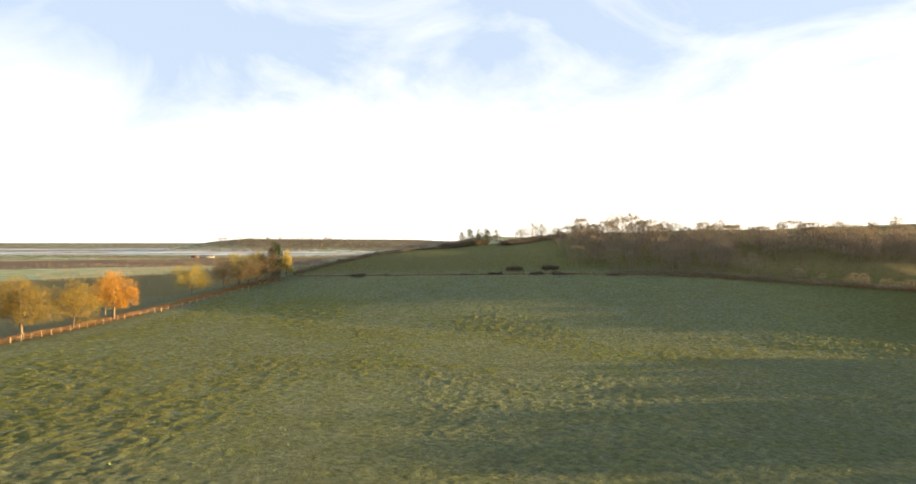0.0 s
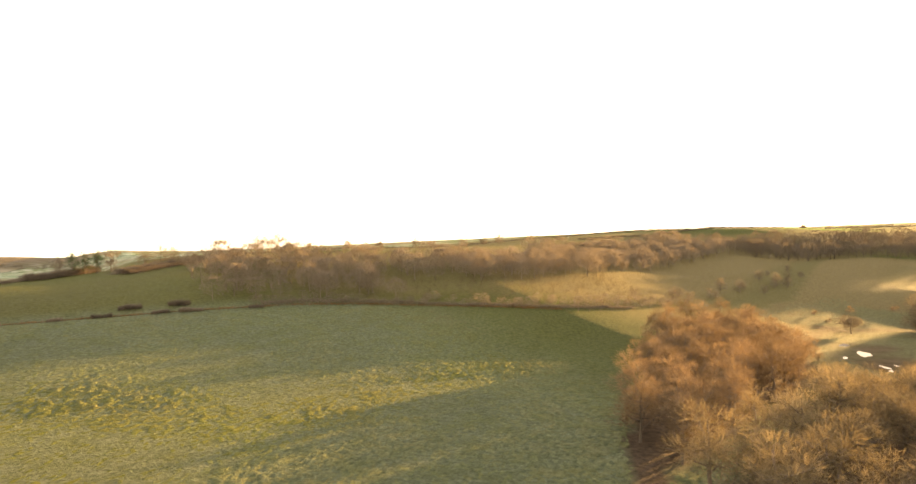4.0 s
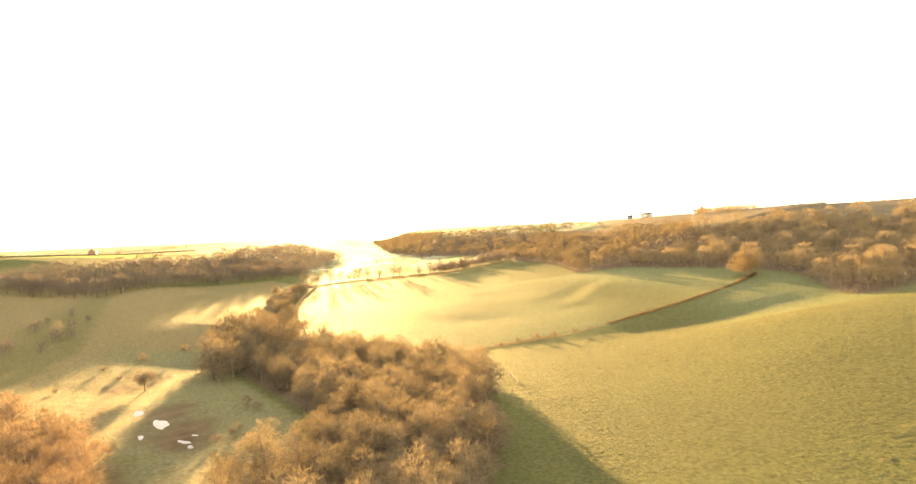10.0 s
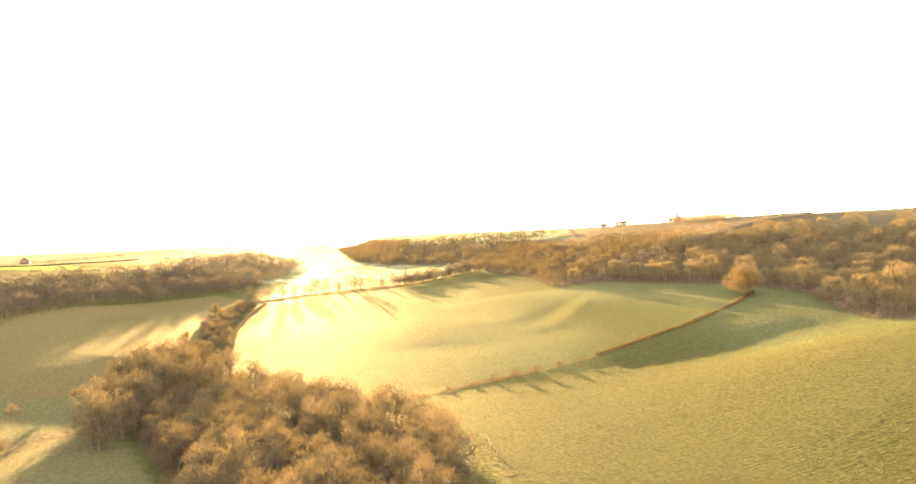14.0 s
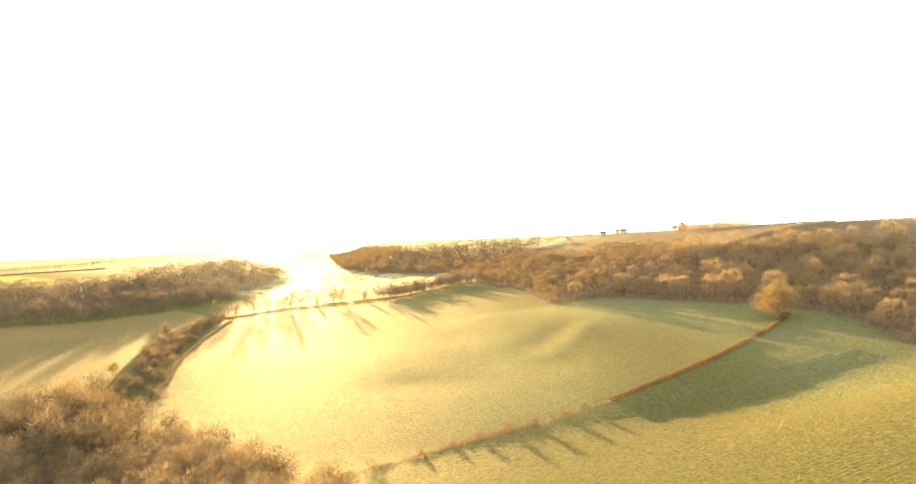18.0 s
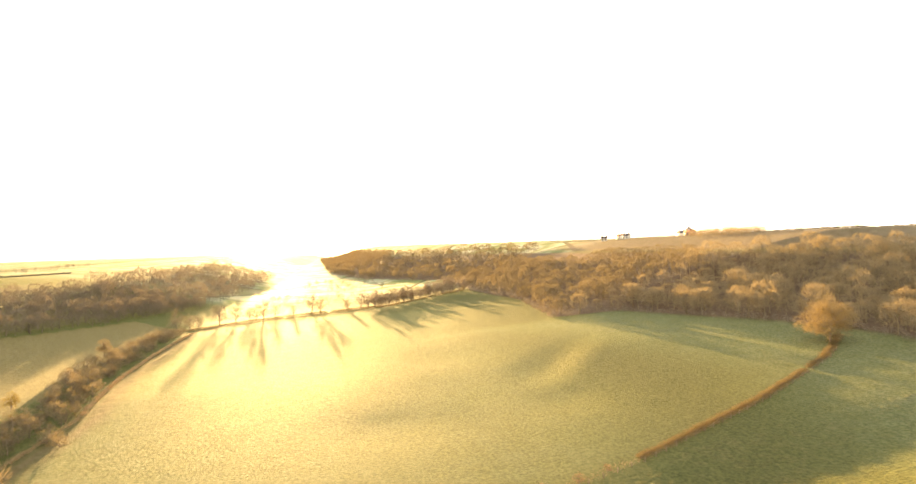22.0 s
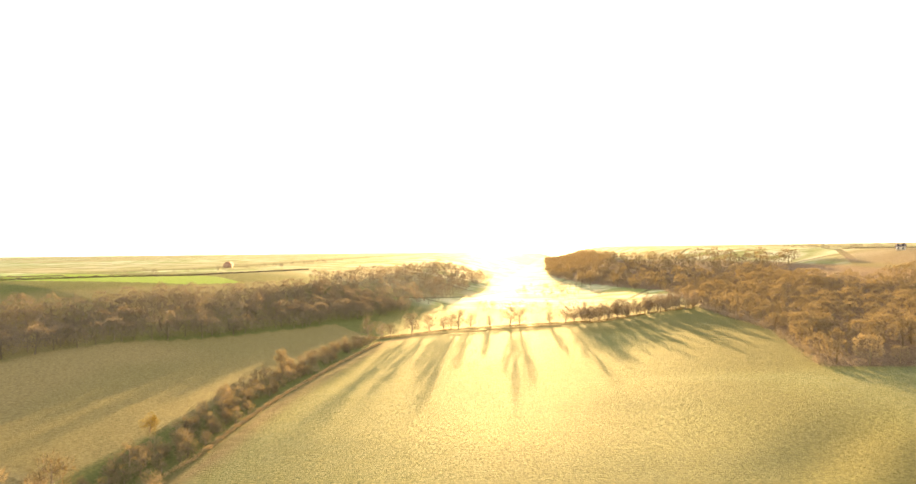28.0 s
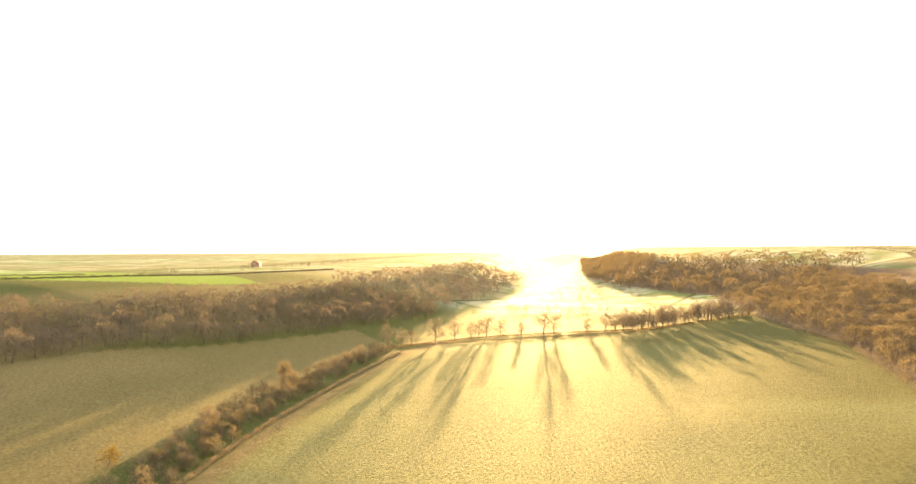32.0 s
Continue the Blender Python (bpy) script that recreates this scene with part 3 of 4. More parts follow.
def wood_stuff(name, spots, gen, material, sizes, label, twigs=330, twig_w=0.26, variants=10):
    """A far wood in one mesh: trunks, limbs and twig crowns of many trees."""
    kinds = []
    for i in range(variants):
        a, limbs, c = grow(gen, 8.0, 3.7 * gen.uniform(0.85, 1.15), 5, twigs, twig_w, 0.1, 3, twig_l=0.105, simple=True)
        for limb in limbs:
            a.add(*limb.arrays())
        a.add(*c.arrays())
        kinds.append(a.arrays())
    vs, fs, tint, n = [], [], [], 0
    zs = height(spots[:, 0], spots[:, 1])
    for (x, y), z in zip(spots, zs):
        v, f = kinds[int(gen.integers(0, variants))]
        a, s = gen.random() * 6.28, gen.uniform(*sizes)
        r = np.array([[math.cos(a), -math.sin(a), 0], [math.sin(a), math.cos(a), 0], [0, 0, 1]])
        vs.append((v * s * (1, 1, gen.uniform(0.85, 1.15))) @ r.T + (x, y, z))
        fs.append(f + n)
        tint.append(np.full(len(v), gen.random(), np.float32))
        n += len(v)
    me = mesh_of(name, np.concatenate(vs), np.concatenate(fs), material)
    me.attributes.new("tint", "FLOAT", "POINT").data.foreach_set("value", np.concatenate(tint))
    return tagged(new(name, me), label, "woodland", kind="stuff")


def strip(f, lo, hi, x0, x1, n=14):
    """A polygon that follows a foot line from x0 to x1, lo to hi metres beyond it."""
    xs = list(np.linspace(x0, x1, n))
    return [(x, float(f(x)) + lo) for x in xs] + [(x, float(f(x)) + hi) for x in xs[::-1]]


def set_back(x):
    """How far the wood draws back from the pasture below the hedge."""
    return np.interp(x, [150, 233, 290, 330], [22, 21, 2, 0])


tg = np.random.default_rng(5)
# hillside woods to the north and south
n1 = np.concatenate([scatter(strip(foot_north, 4, 62, 40, 92), 6.8, tg), scatter(strip(foot_north, 36, 76, 92, 185), 6.8, tg)])
n2 = scatter(strip(foot_north, 2, 72, 345, 640), 7.0, tg)
n3 = scatter(strip(foot_north, 50, 100, 185, 345), 7.2, tg)
n4 = scatter(strip(foot_north, 0, 90, 640, 1120), 11.0, tg)
s1 = scatter(strip(lambda x: foot_south(x) + set_back(x), -112, -3, 228, 420), 7.8, tg)
s1[:, 1] -= set_back(s1[:, 0])
s2 = np.concatenate([scatter(strip(foot_south, -104, -3, 420, 560), 8.4, tg), scatter(strip(foot_south, -82, -3, 560, 760), 8.6, tg)])
s3 = scatter(strip(foot_south, -120, 5, 760, 2300, 30), 15.0, tg)
wood_stuff("hillside_wood", np.concatenate([n1, n3]), tg, M_TWIG_GREY, (0.75, 1.25), "bare brown hillside wood of close-grown trees above pasture", 1300, 0.078)
wood_stuff("hillside_wood", n2, tg, M_TWIG_GREY, (0.7, 1.4), "bare brown wood on the valley side", 620, 0.115)
wood_stuff("hillside_wood", n4, tg, M_TWIG_GREY, (0.9, 1.5), "bare brown wood on a distant spur", 130, 0.4)
wood_stuff("valley_wood", s1, tg, M_TWIG, (0.75, 1.7), "bare sunlit brown wood climbing the valley side", 1050, 0.082)
wood_stuff("valley_wood", s2, tg, M_TWIG, (0.85, 1.4), "bare brown wood fading up the far valley side", 420, 0.16)
wood_stuff("valley_wood", s3, tg, M_TWIG, (1.1, 2.0), "distant brown woods along the valley", 170, 0.42)
bank = scatter(strip(foot_north, 2, 40, 92, 180), 3.4, tg)
wood_stuff("bracken_bank", bank, tg, M_TWIG, (0.10, 0.26), "low brown bracken and thorn on a bank below a wood", 170, 0.2, 5)
# undergrowth along the wood edges
edge = [(x, float(foot_north(x)) + tg.uniform(-1.5, 6)) for x in np.arange(50, 185, 0.9)] + [(x, float(foot_south(x)) - tg.uniform(0.0, 5)) for x in np.arange(232, 620, 1.4)]
wood_stuff("undergrowth", np.array(edge), tg, M_TWIG_GREY, (0.18, 0.42), "low brown undergrowth along the edge of a wood", 190, 0.26, 5)

# copse and wood in the valley bottom, each tree a thing
kinds = [bare_tree(40 + i, 8.6 + 0.5 * i, 3.4, 10, 2400, 0.042, M_TWIG_RED, 0.15, "bare russet copse tree with a dense twiggy crown", "copse trees", "copse_tree") for i in range(4)]
plant(kinds, scatter(COPSE, 4.9, tg), tg, (0.75, 1.15))
kinds = [bare_tree(60 + i, 7.4 + 0.45 * i, 3.6, 10, 2400, 0.046, M_TWIG, 0.15, "bare brown woodland tree with a rounded twiggy crown", "valley bottom trees", "woodland_tree") for i in range(5)]
plant(kinds, scatter(WOOD, 5.2, tg), tg, (0.75, 1.25))

# ---- trees that stand by themselves ----


def put(ob, x, y, turn=0.0, size=1.0):
    ob.matrix_basis = Matrix.LocRotScale((x, y, height1(x, y)), Euler((0, 0, turn)), (size, size, size))
    return ob


ROW = "trees along the pasture fence"
put(bare_tree(101, 12.4, 5.6, 16, 8200, 0.05, M_GOLD, 0.2, "broad bare golden-brown tree beside a wire fence", ROW, "field_tree", True), -79.5, 104)
put(bare_tree(102, 10.4, 5.2, 15, 7200, 0.05, M_GOLD, 0.2, "spreading olive-brown tree beside a wire fence", ROW, "field_tree", True), -79, 117)
put(bare_tree(103, 12.0, 5.2, 15, 7600, 0.065, M_LEAF_ORANGE, 0.2, "tree with orange dry leaves beside a wire fence", ROW, "field_tree", True, "dry orange leaves"), -79, 131)
put(bare_tree(104, 8.6, 3.8, 11, 3200, 0.045, M_LEAF_OLIVE, 0.2, "olive-brown bare tree behind the fence row", ROW, "field_tree", True), -86, 139)
put(bare_tree(105, 9.6, 5.8, 14, 6800, 0.05, M_LEAF_OLIVE, 0.15, "wide low olive tree on the field side", ROW, "field_tree", True), -80, 171)
for k, (x, y, h, w) in enumerate(((-73, 178, 10.2, 4.8), (-71, 185, 11.2, 5), (-66, 179, 10.6, 4.6), (-67, 190, 11.6, 4.8), (-62, 186, 11, 4.4))):
    put(bare_tree(106 + k, h, w, 13, 5200, 0.055, (M_TWIG, M_LEAF_OLIVE)[k % 2], 0.15, "bare tree in a close clump at the field corner", "field corner trees", "field_tree"), x, y)
put(bare_tree(112, 14.5, 2.7, 12, 3000, 0.08, M_IVY, 0.15, "tall ivy-clad tree at the field corner", "field corner trees", "ivy_tree", False, "dark ivy"), -60.5, 190)
put(bare_tree(113, 10.4, 2.1, 12, 2600, 0.08, M_LEAF_OLIVE, 0.15, "slender tall tree at the field corner", "field corner trees", "field_tree"), -58.5, 194)
# hawthorn on the marshy meadow, the oak at the hedge end
put(bare_tree(120, 6.6, 3.8, 15, 4600, 0.045, M_TWIG_GREY, 0.3, "lone spreading hawthorn on a frosted meadow", "", "hawthorn", True), 204.4, 93.6)
put(bare_tree(121, 14.5, 8.6, 20, 9000, 0.085, M_OAK, 0.1, "broad sunlit oak at the end of a hedge", "", "oak_tree", True), 298, -151)
# skyline trees on the western shoulder of the hill


def far_off(az):
    """The shoulder lies nearer than the crest behind the wood."""
    return float(np.interp(az, [5, 6, 18, 24], [0.98, 0.95, 0.90, 1.27]))


for k, (az, d, h, w, m) in enumerate(((0.4, 275, 12.0, 3.4, M_TWIG_GREY), (1.2, 278, 14.5, 3.2, M_IVY), (2.1, 280, 13.5, 3.0, M_IVY), (2.9, 277, 15, 3.2, M_IVY), (3.8, 280, 12, 3.4, M_TWIG_GREY),
                                      (6.2, 290, 12, 5.4, M_TWIG), (7.4, 290, 15, 6.6, M_TWIG), (8.4, 288, 13, 5.8, M_TWIG), (10.0, 300, 6, 2.6, M_TWIG), (13.6, 306, 6, 2.6, M_TWIG_GREY),
                                      (15.2, 306, 16, 6.4, M_TWIG), (16.8, 308, 7, 3.0, M_TWIG_GREY), (19.5, 312, 6, 3, M_TWIG), (23.0, 312, 6, 3.2, M_TWIG), (26.0, 318, 5.5, 3.0, M_TWIG_GREY),
                                      (29.5, 322, 7, 3.6, M_TWIG_GREY), (31.0, 322, 6, 4, M_TWIG_GREY), (34.0, 330, 7, 4.4, M_TWIG_GREY), (36.0, 330, 7, 3.5, M_TWIG_GREY), (37.5, 330, 8, 4, M_TWIG_GREY))):
    put(bare_tree(130 + k, h, w, 13, 3000, 0.045, m, 0.1, "dark ivy-clad tree on the skyline" if m is M_IVY else "bare tree standing on the hill's skyline", "skyline trees", "skyline_tree"),
        far_off(az) * d * math.sin(radians(az)), far_off(az) * d * math.cos(radians(az)), 0.0, float(np.interp(az, [18, 24], [0.68, 1.05])))
# the row beyond the middle field
kinds = [bare_tree(160 + i, 9.0 + 1.1 * i, 2.9 + 0.45 * i, 12, 1000, 0.075, M_TWIG_GREY, 0.12, "tall bare tree in a row along a field edge", "field edge row", "row_tree") for i in range(4)]
row = [(497, 89), (509, 80), (520, 71), (531, 63), (539, 56), (545, 48), (551, 41), (557, 30), (564, 18), (576, -7), (583, -17), (594, -33), (601, -45), (608, -60), (622, -94), (626, -106), (614, -74), (503, 84), (541, 52), (566, 12), (590, -28), (604, -52)]
plant(kinds, row, tg, (0.8, 1.55))
spinney = [(584, -22), (602, -22), (646, -82), (650, -112), (622, -110), (604, -62)]
plant([bare_tree(166 + i, 9.5 + 1.5 * i, 3.6, 10, 850, 0.09, M_TWIG_GREY, 0.1, "bare tree in a spinney at a field corner", "field corner spinney", "spinney_tree") for i in range(3)], list(scatter(spinney, 6.4, tg)), tg, (0.8, 1.3))
# scrub belt along the lane
belt = [(264, 78), (300, 72), (340, 73), (375, 80), (425, 83), (490, 84), (488, 92), (425, 96), (375, 93), (340, 86), (300, 82), (266, 90)]
kinds = [bare_tree(170 + i, 3.0 + 0.7 * i, 2.3, 10, 1100, 0.06, M_TWIG, 0.03, "bare scrub tree in a belt beside a lane", "lane belt", "scrub_tree") for i in range(4)]
plant(kinds, list(scatter(belt, 4.0, tg)) + [(410, 91), (412, 89), (303, 66), (306, 70)], tg, (0.75, 1.3))

put(bare_tree(185, 5.4, 2.6, 11, 2600, 0.045, M_GOLD, 0.1, "small golden-brown tree at the end of a scrub belt", "", "field_tree"), 331, 90)
put(bare_tree(186, 8.6, 3.6, 12, 3200, 0.05, M_TWIG, 0.1, "round-headed bare tree in a scrub belt", "", "field_tree"), 411, 95)
# extra trees, made taller than the wood, added to shade the meadow
tip = [bare_tree(175 + i, 13.0 + 0.9 * i, 4.6, 11, 1500, 0.095, M_TWIG, 0.1, "tall bare tree added at the valley wood's tip to shade the meadow", "valley bottom trees", "woodland_tree") for i in range(2)]
plant(tip, [(258, 72), (264, 66), (268, 74), (266, 82), (274, 78), (276, 87), (284, 76), (283, 85), (292, 80), (262, 90), (250, 66), (256, 58), (252, 74), (254, 82), (258, 88), (270, 88), (272, 70), (246, 72), (248, 60), (280, 82), (266, 76), (260, 80), (230, 79), (236, 82), (243, 80), (240, 76), (247, 85), (233, 76), (208, 75), (213, 78), (219, 80), (225, 82), (215, 73), (222, 76)], tg, (0.85, 1.15))
foot_scrub = [(165, 137), (205, 135), (262, 138), (300, 146), (296, 160), (258, 152), (200, 146), (165, 147)]
kinds = [bare_tree(180 + i, 3.6 + 0.8 * i, 2.4, 9, 900, 0.06, M_TWIG_GREY, 0.08, "low brown thorn scrub at the foot of the hill", "hill foot scrub", "scrub_tree") for i in range(3)]
plant(kinds, list(scatter(foot_scrub, 9.5, tg)), tg, (0.6, 1.3))

# ---- hedges, bushes ----


def hedge(name, line, h, w, per_m, material, label, gen, twig=0.06, gap=0.0, kind="", category="hedge"):
    """A hedge of upright and leaning twigs along a line."""
    soup = Soup()
    for (x0, y0), (x1, y1) in zip(line, line[1:]):
        run = math.hypot(x1 - x0, y1 - y0)
        n = int(run * per_m)
        u = gen.random(n)
        px, py = x0 + (x1 - x0) * u, y0 + (y1 - y0) * u
        swell = 0.5 + 0.5 * np.sin(px * 0.9 + py * 0.7) * np.sin(px * 0.23 - py * 0.31 + 1.3)
        keep = swell > gap
        px, py, swell, n = px[keep], py[keep], swell[keep], int(keep.sum())
        if n == 0:
            continue
        nx_, ny_ = -(y1 - y0) / run, (x1 - x0) / run
        off = gen.normal(size=n) * w * 0.28
        top = h * (0.65 + 0.5 * swell)
        bz = gen.random(n) * 0.55 * top
        base = np.stack([px + nx_ * off, py + ny_ * off, height(px + nx_ * off, py + ny_ * off) + bz - 0.05], -1)
        way = np.stack([nx_ * off * 1.2 + gen.normal(size=n) * 0.5, ny_ * off * 1.2 + gen.normal(size=n) * 0.5, 0.5 + gen.random(n)], -1)
        soup.blades(base, way, (top - bz) * gen.uniform(0.5, 1.0, n), twig * (0.6 + 0.8 * gen.random(n)), gen)
    return tagged(new(name, soup.mesh(name, material)), label, category, kind=kind)


hg = np.random.default_rng(21)
hedge("field_hedge", MAIN_HEDGE[:5], 1.0, 1.3, 60, M_TWIG_RED, "sparse low russet hedge between two pastures", hg, 0.05, 0.3)
hedge("field_hedge", MAIN_HEDGE[5:] + [(302, -158)], 1.3, 2.0, 170, M_OAK, "trimmed russet hedge climbing to an oak", hg, 0.06, 0.06)
for bx, by, run, tall in ((-33.5, 191.5, 4.4, 1.4), (-24, 193, 1.8, 1.2), (2.2, 189, 2.8, 1.4), (12.3, 188.5, 4.6, 1.5), (19, 193, 5.6, 1.6), (25.6, 187, 4.2, 1.5), (31, 192, 5.6, 1.7), (33, 186, 5.8, 1.5), (50, 184, 4.0, 1.3)):
    hedge("clipped_hedge", [(bx - run / 2, by + 0.04 * run), (bx + run / 2, by - 0.04 * run)], tall, 1.9, 190, M_TWIG_GREY, "short length of dark clipped hedge beside a fence", hg, 0.1)
hedge("grass_verge", MAIN_HEDGE, 0.4, 2.6, 40, M_HEDGE, "strip of pale dead grass under a field hedge", hg, 0.06, category="grass")
hedge("boundary_hedge", [(-57, 197), (-40, 215), (-21, 245), (-2, 268), (12, 288)], 1.8, 2.2, 90, M_TWIG_GREY, "dark hedge climbing the hill's shoulder", hg, 0.1)
hedge("bramble_patch", [(20, 250), (35, 262), (48, 267), (64, 271)], 3.4, 8.0, 300, M_TWIG_GREY, "dark bramble thicket on the grassy hillside", hg, 0.12, category="scrub")
hedge("skyline_thicket", [(-8, 260), (2, 270), (14, 284)], 3.6, 4.0, 220, M_TWIG_GREY, "dark thorn thicket under trees on the hill's shoulder", hg, 0.11, category="scrub")
hedge("grass_verge", [(-56, 195.5), (0, 190), (60, 184.5), (77, 174.5), (104, 150.5), (122, 134)], 0.55, 2.0, 60, M_BRACKEN, "rough dead grass along a field boundary", hg, 0.12, category="grass")
hedge("boundary_hedge", [(52, 187), (62, 185.5), (78, 175.5), (104, 151.5), (122, 135.5), (150, 131.5)], 1.5, 1.8, 70, M_TWIG_GREY, "dark low hedge at the foot of a wood", hg, 0.1)
hedge("verge_scrub", [(-80.5, 60), (-80.5, 104), (-79.5, 131), (-78, 150), (-70, 171), (-60.5, 193)], 1.25, 5.5, 170, M_BRACKEN, "russet bracken and bramble beside a fence", hg, 0.06, 0.1, category="scrub")
hedge("lane_hedge", [(262, 75), (322, 70), (375, 77), (425, 80), (488, 79)], 1.4, 1.5, 50, M_HEDGE, "low brown hedge beside a rutted lane", hg, 0.06)
hedge("field_hedge", row, 1.6, 3.0, 30, M_TWIG, "overgrown brown hedge under a row of trees", hg, 0.1, 0.1)
hedge("ridge_hedge", [(-5, 330), (60, 345), (160, 360), (300, 375), (420, 385), (600, 390)], 2.0, 2.2, 25, M_FARWOOD, "dark hedge along the ridge pasture", hg, 0.2)
hedge("ridge_hedge", [(300, 300), (420, 290), (520, 285), (640, 270), (760, 250)], 2.0, 2.2, 30, M_FARWOOD, "dark hedge along the upper pasture", hg, 0.2)
hedge("ridge_hedge", [(420, 290), (470, 420), (520, 600)], 2.0, 2.2, 20, M_FARWOOD, "dark hedge dividing the upper pastures", hg, 0.25)
hedge("ridge_hedge", [(420, -300), (520, -320), (620, -330), (760, -330), (900, -320)], 2.0, 2.2, 22, M_FARWOOD, "dark hedge on the southern ridge", hg, 0.25)
hedge("ridge_hedge", [(300, -345), (400, -360), (520, -365)], 2.0, 2.2, 22, M_FARWOOD, "dark hedge on the southern hilltop", hg, 0.25)
bush_kinds = [bare_tree(190 + i, 1.75 + 0.25 * i, 1.25 + 0.15 * i, 9, 1100, 0.035, M_TWIG_RED, 0.1, "small bare thorn bush growing in a hedge", "hedge bushes", "thorn_bush") for i in range(3)]
plant(bush_kinds, [(231, 5), (236, -6), (239.5, -14), (242.5, -21), (244.7, -28.5), (247.8, -36.5), (250, -45), (252, -52)], tg, (0.8, 1.25))
meadow = [bare_tree(195 + i, 2.2 + 0.5 * i, 1.6, 8, 900, 0.045, M_TWIG_RED, 0.1, "low bare scrub bush on the marshy meadow", "meadow bushes", "scrub_bush") for i in range(2)]
plant(meadow, [(150, 60), (153, 57), (148, 78), (152, 82), (172, 57), (176, 60), (196, 112), (214, 104), (222, 112), (240, 108), (186, 118), (168, 116), (256, 100)], tg, (0.7, 1.3))


# ---- fences ----


def fence(line, gap, label, name="wire_fence", wood=M_POST):
    """Posts and three wires; each post is a part."""
    ob = tagged(new(name), label, "fence")
    rng_f = np.random.default_rng(3)
    s = Soup()
    s.box((-0.05, -0.05, -0.35), (0.05, 0.05, 1.12))
    s.add([(-0.05, -0.05, 1.12), (0.05, -0.05, 1.12), (0.05, 0.05, 1.12), (-0.05, 0.05, 1.12), (0, 0, 1.17)], [(0, 1, 4), (1, 2, 4), (2, 3, 4), (3, 0, 4)])
    post_me = s.mesh("post", wood)
    pts = []
    for (x0, y0), (x1, y1) in zip(line, line[1:]):
        n = max(1, int(math.hypot(x1 - x0, y1 - y0) / gap))
        pts += [(x0 + (x1 - x0) * i / n, y0 + (y1 - y0) * i / n) for i in range(n)]
    for x, y in pts:
        p = child("post", post_me, ob)
        p.matrix_basis = Matrix.LocRotScale((x, y, height1(x, y)), Euler((rng_f.normal() * 0.04, rng_f.normal() * 0.04, rng_f.random())), (1, 1, rng_f.uniform(0.92, 1.08)))
    for z in (0.4, 0.72, 1.04):
        w = Soup()
        w.tube([(x, y, height1(x, y) + z) for x, y in pts], [0.012] * len(pts), 3)
        child("wire", w.mesh("wire", wood), ob)
    return ob


fence([(-77.6, 70), (-77.8, 104), (-76.5, 131), (-74.5, 150), (-66, 170), (-57, 194)], 2.4, "weathered post and wire fence along the pasture edge")
fence([(-57, 194), (0, 188.5), (60, 182.5), (77, 172.5), (104, 148.5), (122, 132), (150, 128)], 4.0, "post and wire fence at the foot of a wood", "wire_fence", M_DARK_POST)
fence([(176, -4.5), (186, -5), (193, 0), (203, 3)], 2.5, "post and wire fence at a wood corner")
# the hedge's shade is put into these posts by a darker wood colour
fence([(222.6, 23), (231.4, 0), (239.4, -16.4), (246.4, -36.3), (252.4, -60.5), (268.4, -103.6), (285.4, -138.6), (292.4, -148.6)], 3.2, "post and wire fence along the shaded side of a hedge", "wire_fence", M_DARK_POST)


# ---- puddles ----
for k, (px, py, a, b, turn) in enumerate(PUDDLES):
    n = 36
    ang = np.arange(n) * 2 * np.pi / n
    wob = 1 + 0.12 * np.sin(3 * ang + k) + 0.09 * np.sin(5 * ang + 2 * k) + 0.08 * np.sin(9 * ang + 5 * k)
    ex, ey = a * 0.55 * wob * np.cos(ang), b * 0.55 * wob * np.sin(ang)
    vx, vy = px + ex * math.cos(turn) - ey * math.sin(turn), py + ex * math.sin(turn) + ey * math.cos(turn)
    zc = float(np.max(height(vx, vy))) + 0.012
    v = np.concatenate([[(px, py, zc)], np.stack([vx, vy, np.full(n, zc)], -1)])
    f = [(0, 1 + i, 1 + (i + 1) % n) for i in range(n)]
    tagged(new("puddle", mesh_of("puddle", v, f, M_WATER)), "still bright puddle on trampled muddy ground", "water", kind="structure")


# ---- houses ----


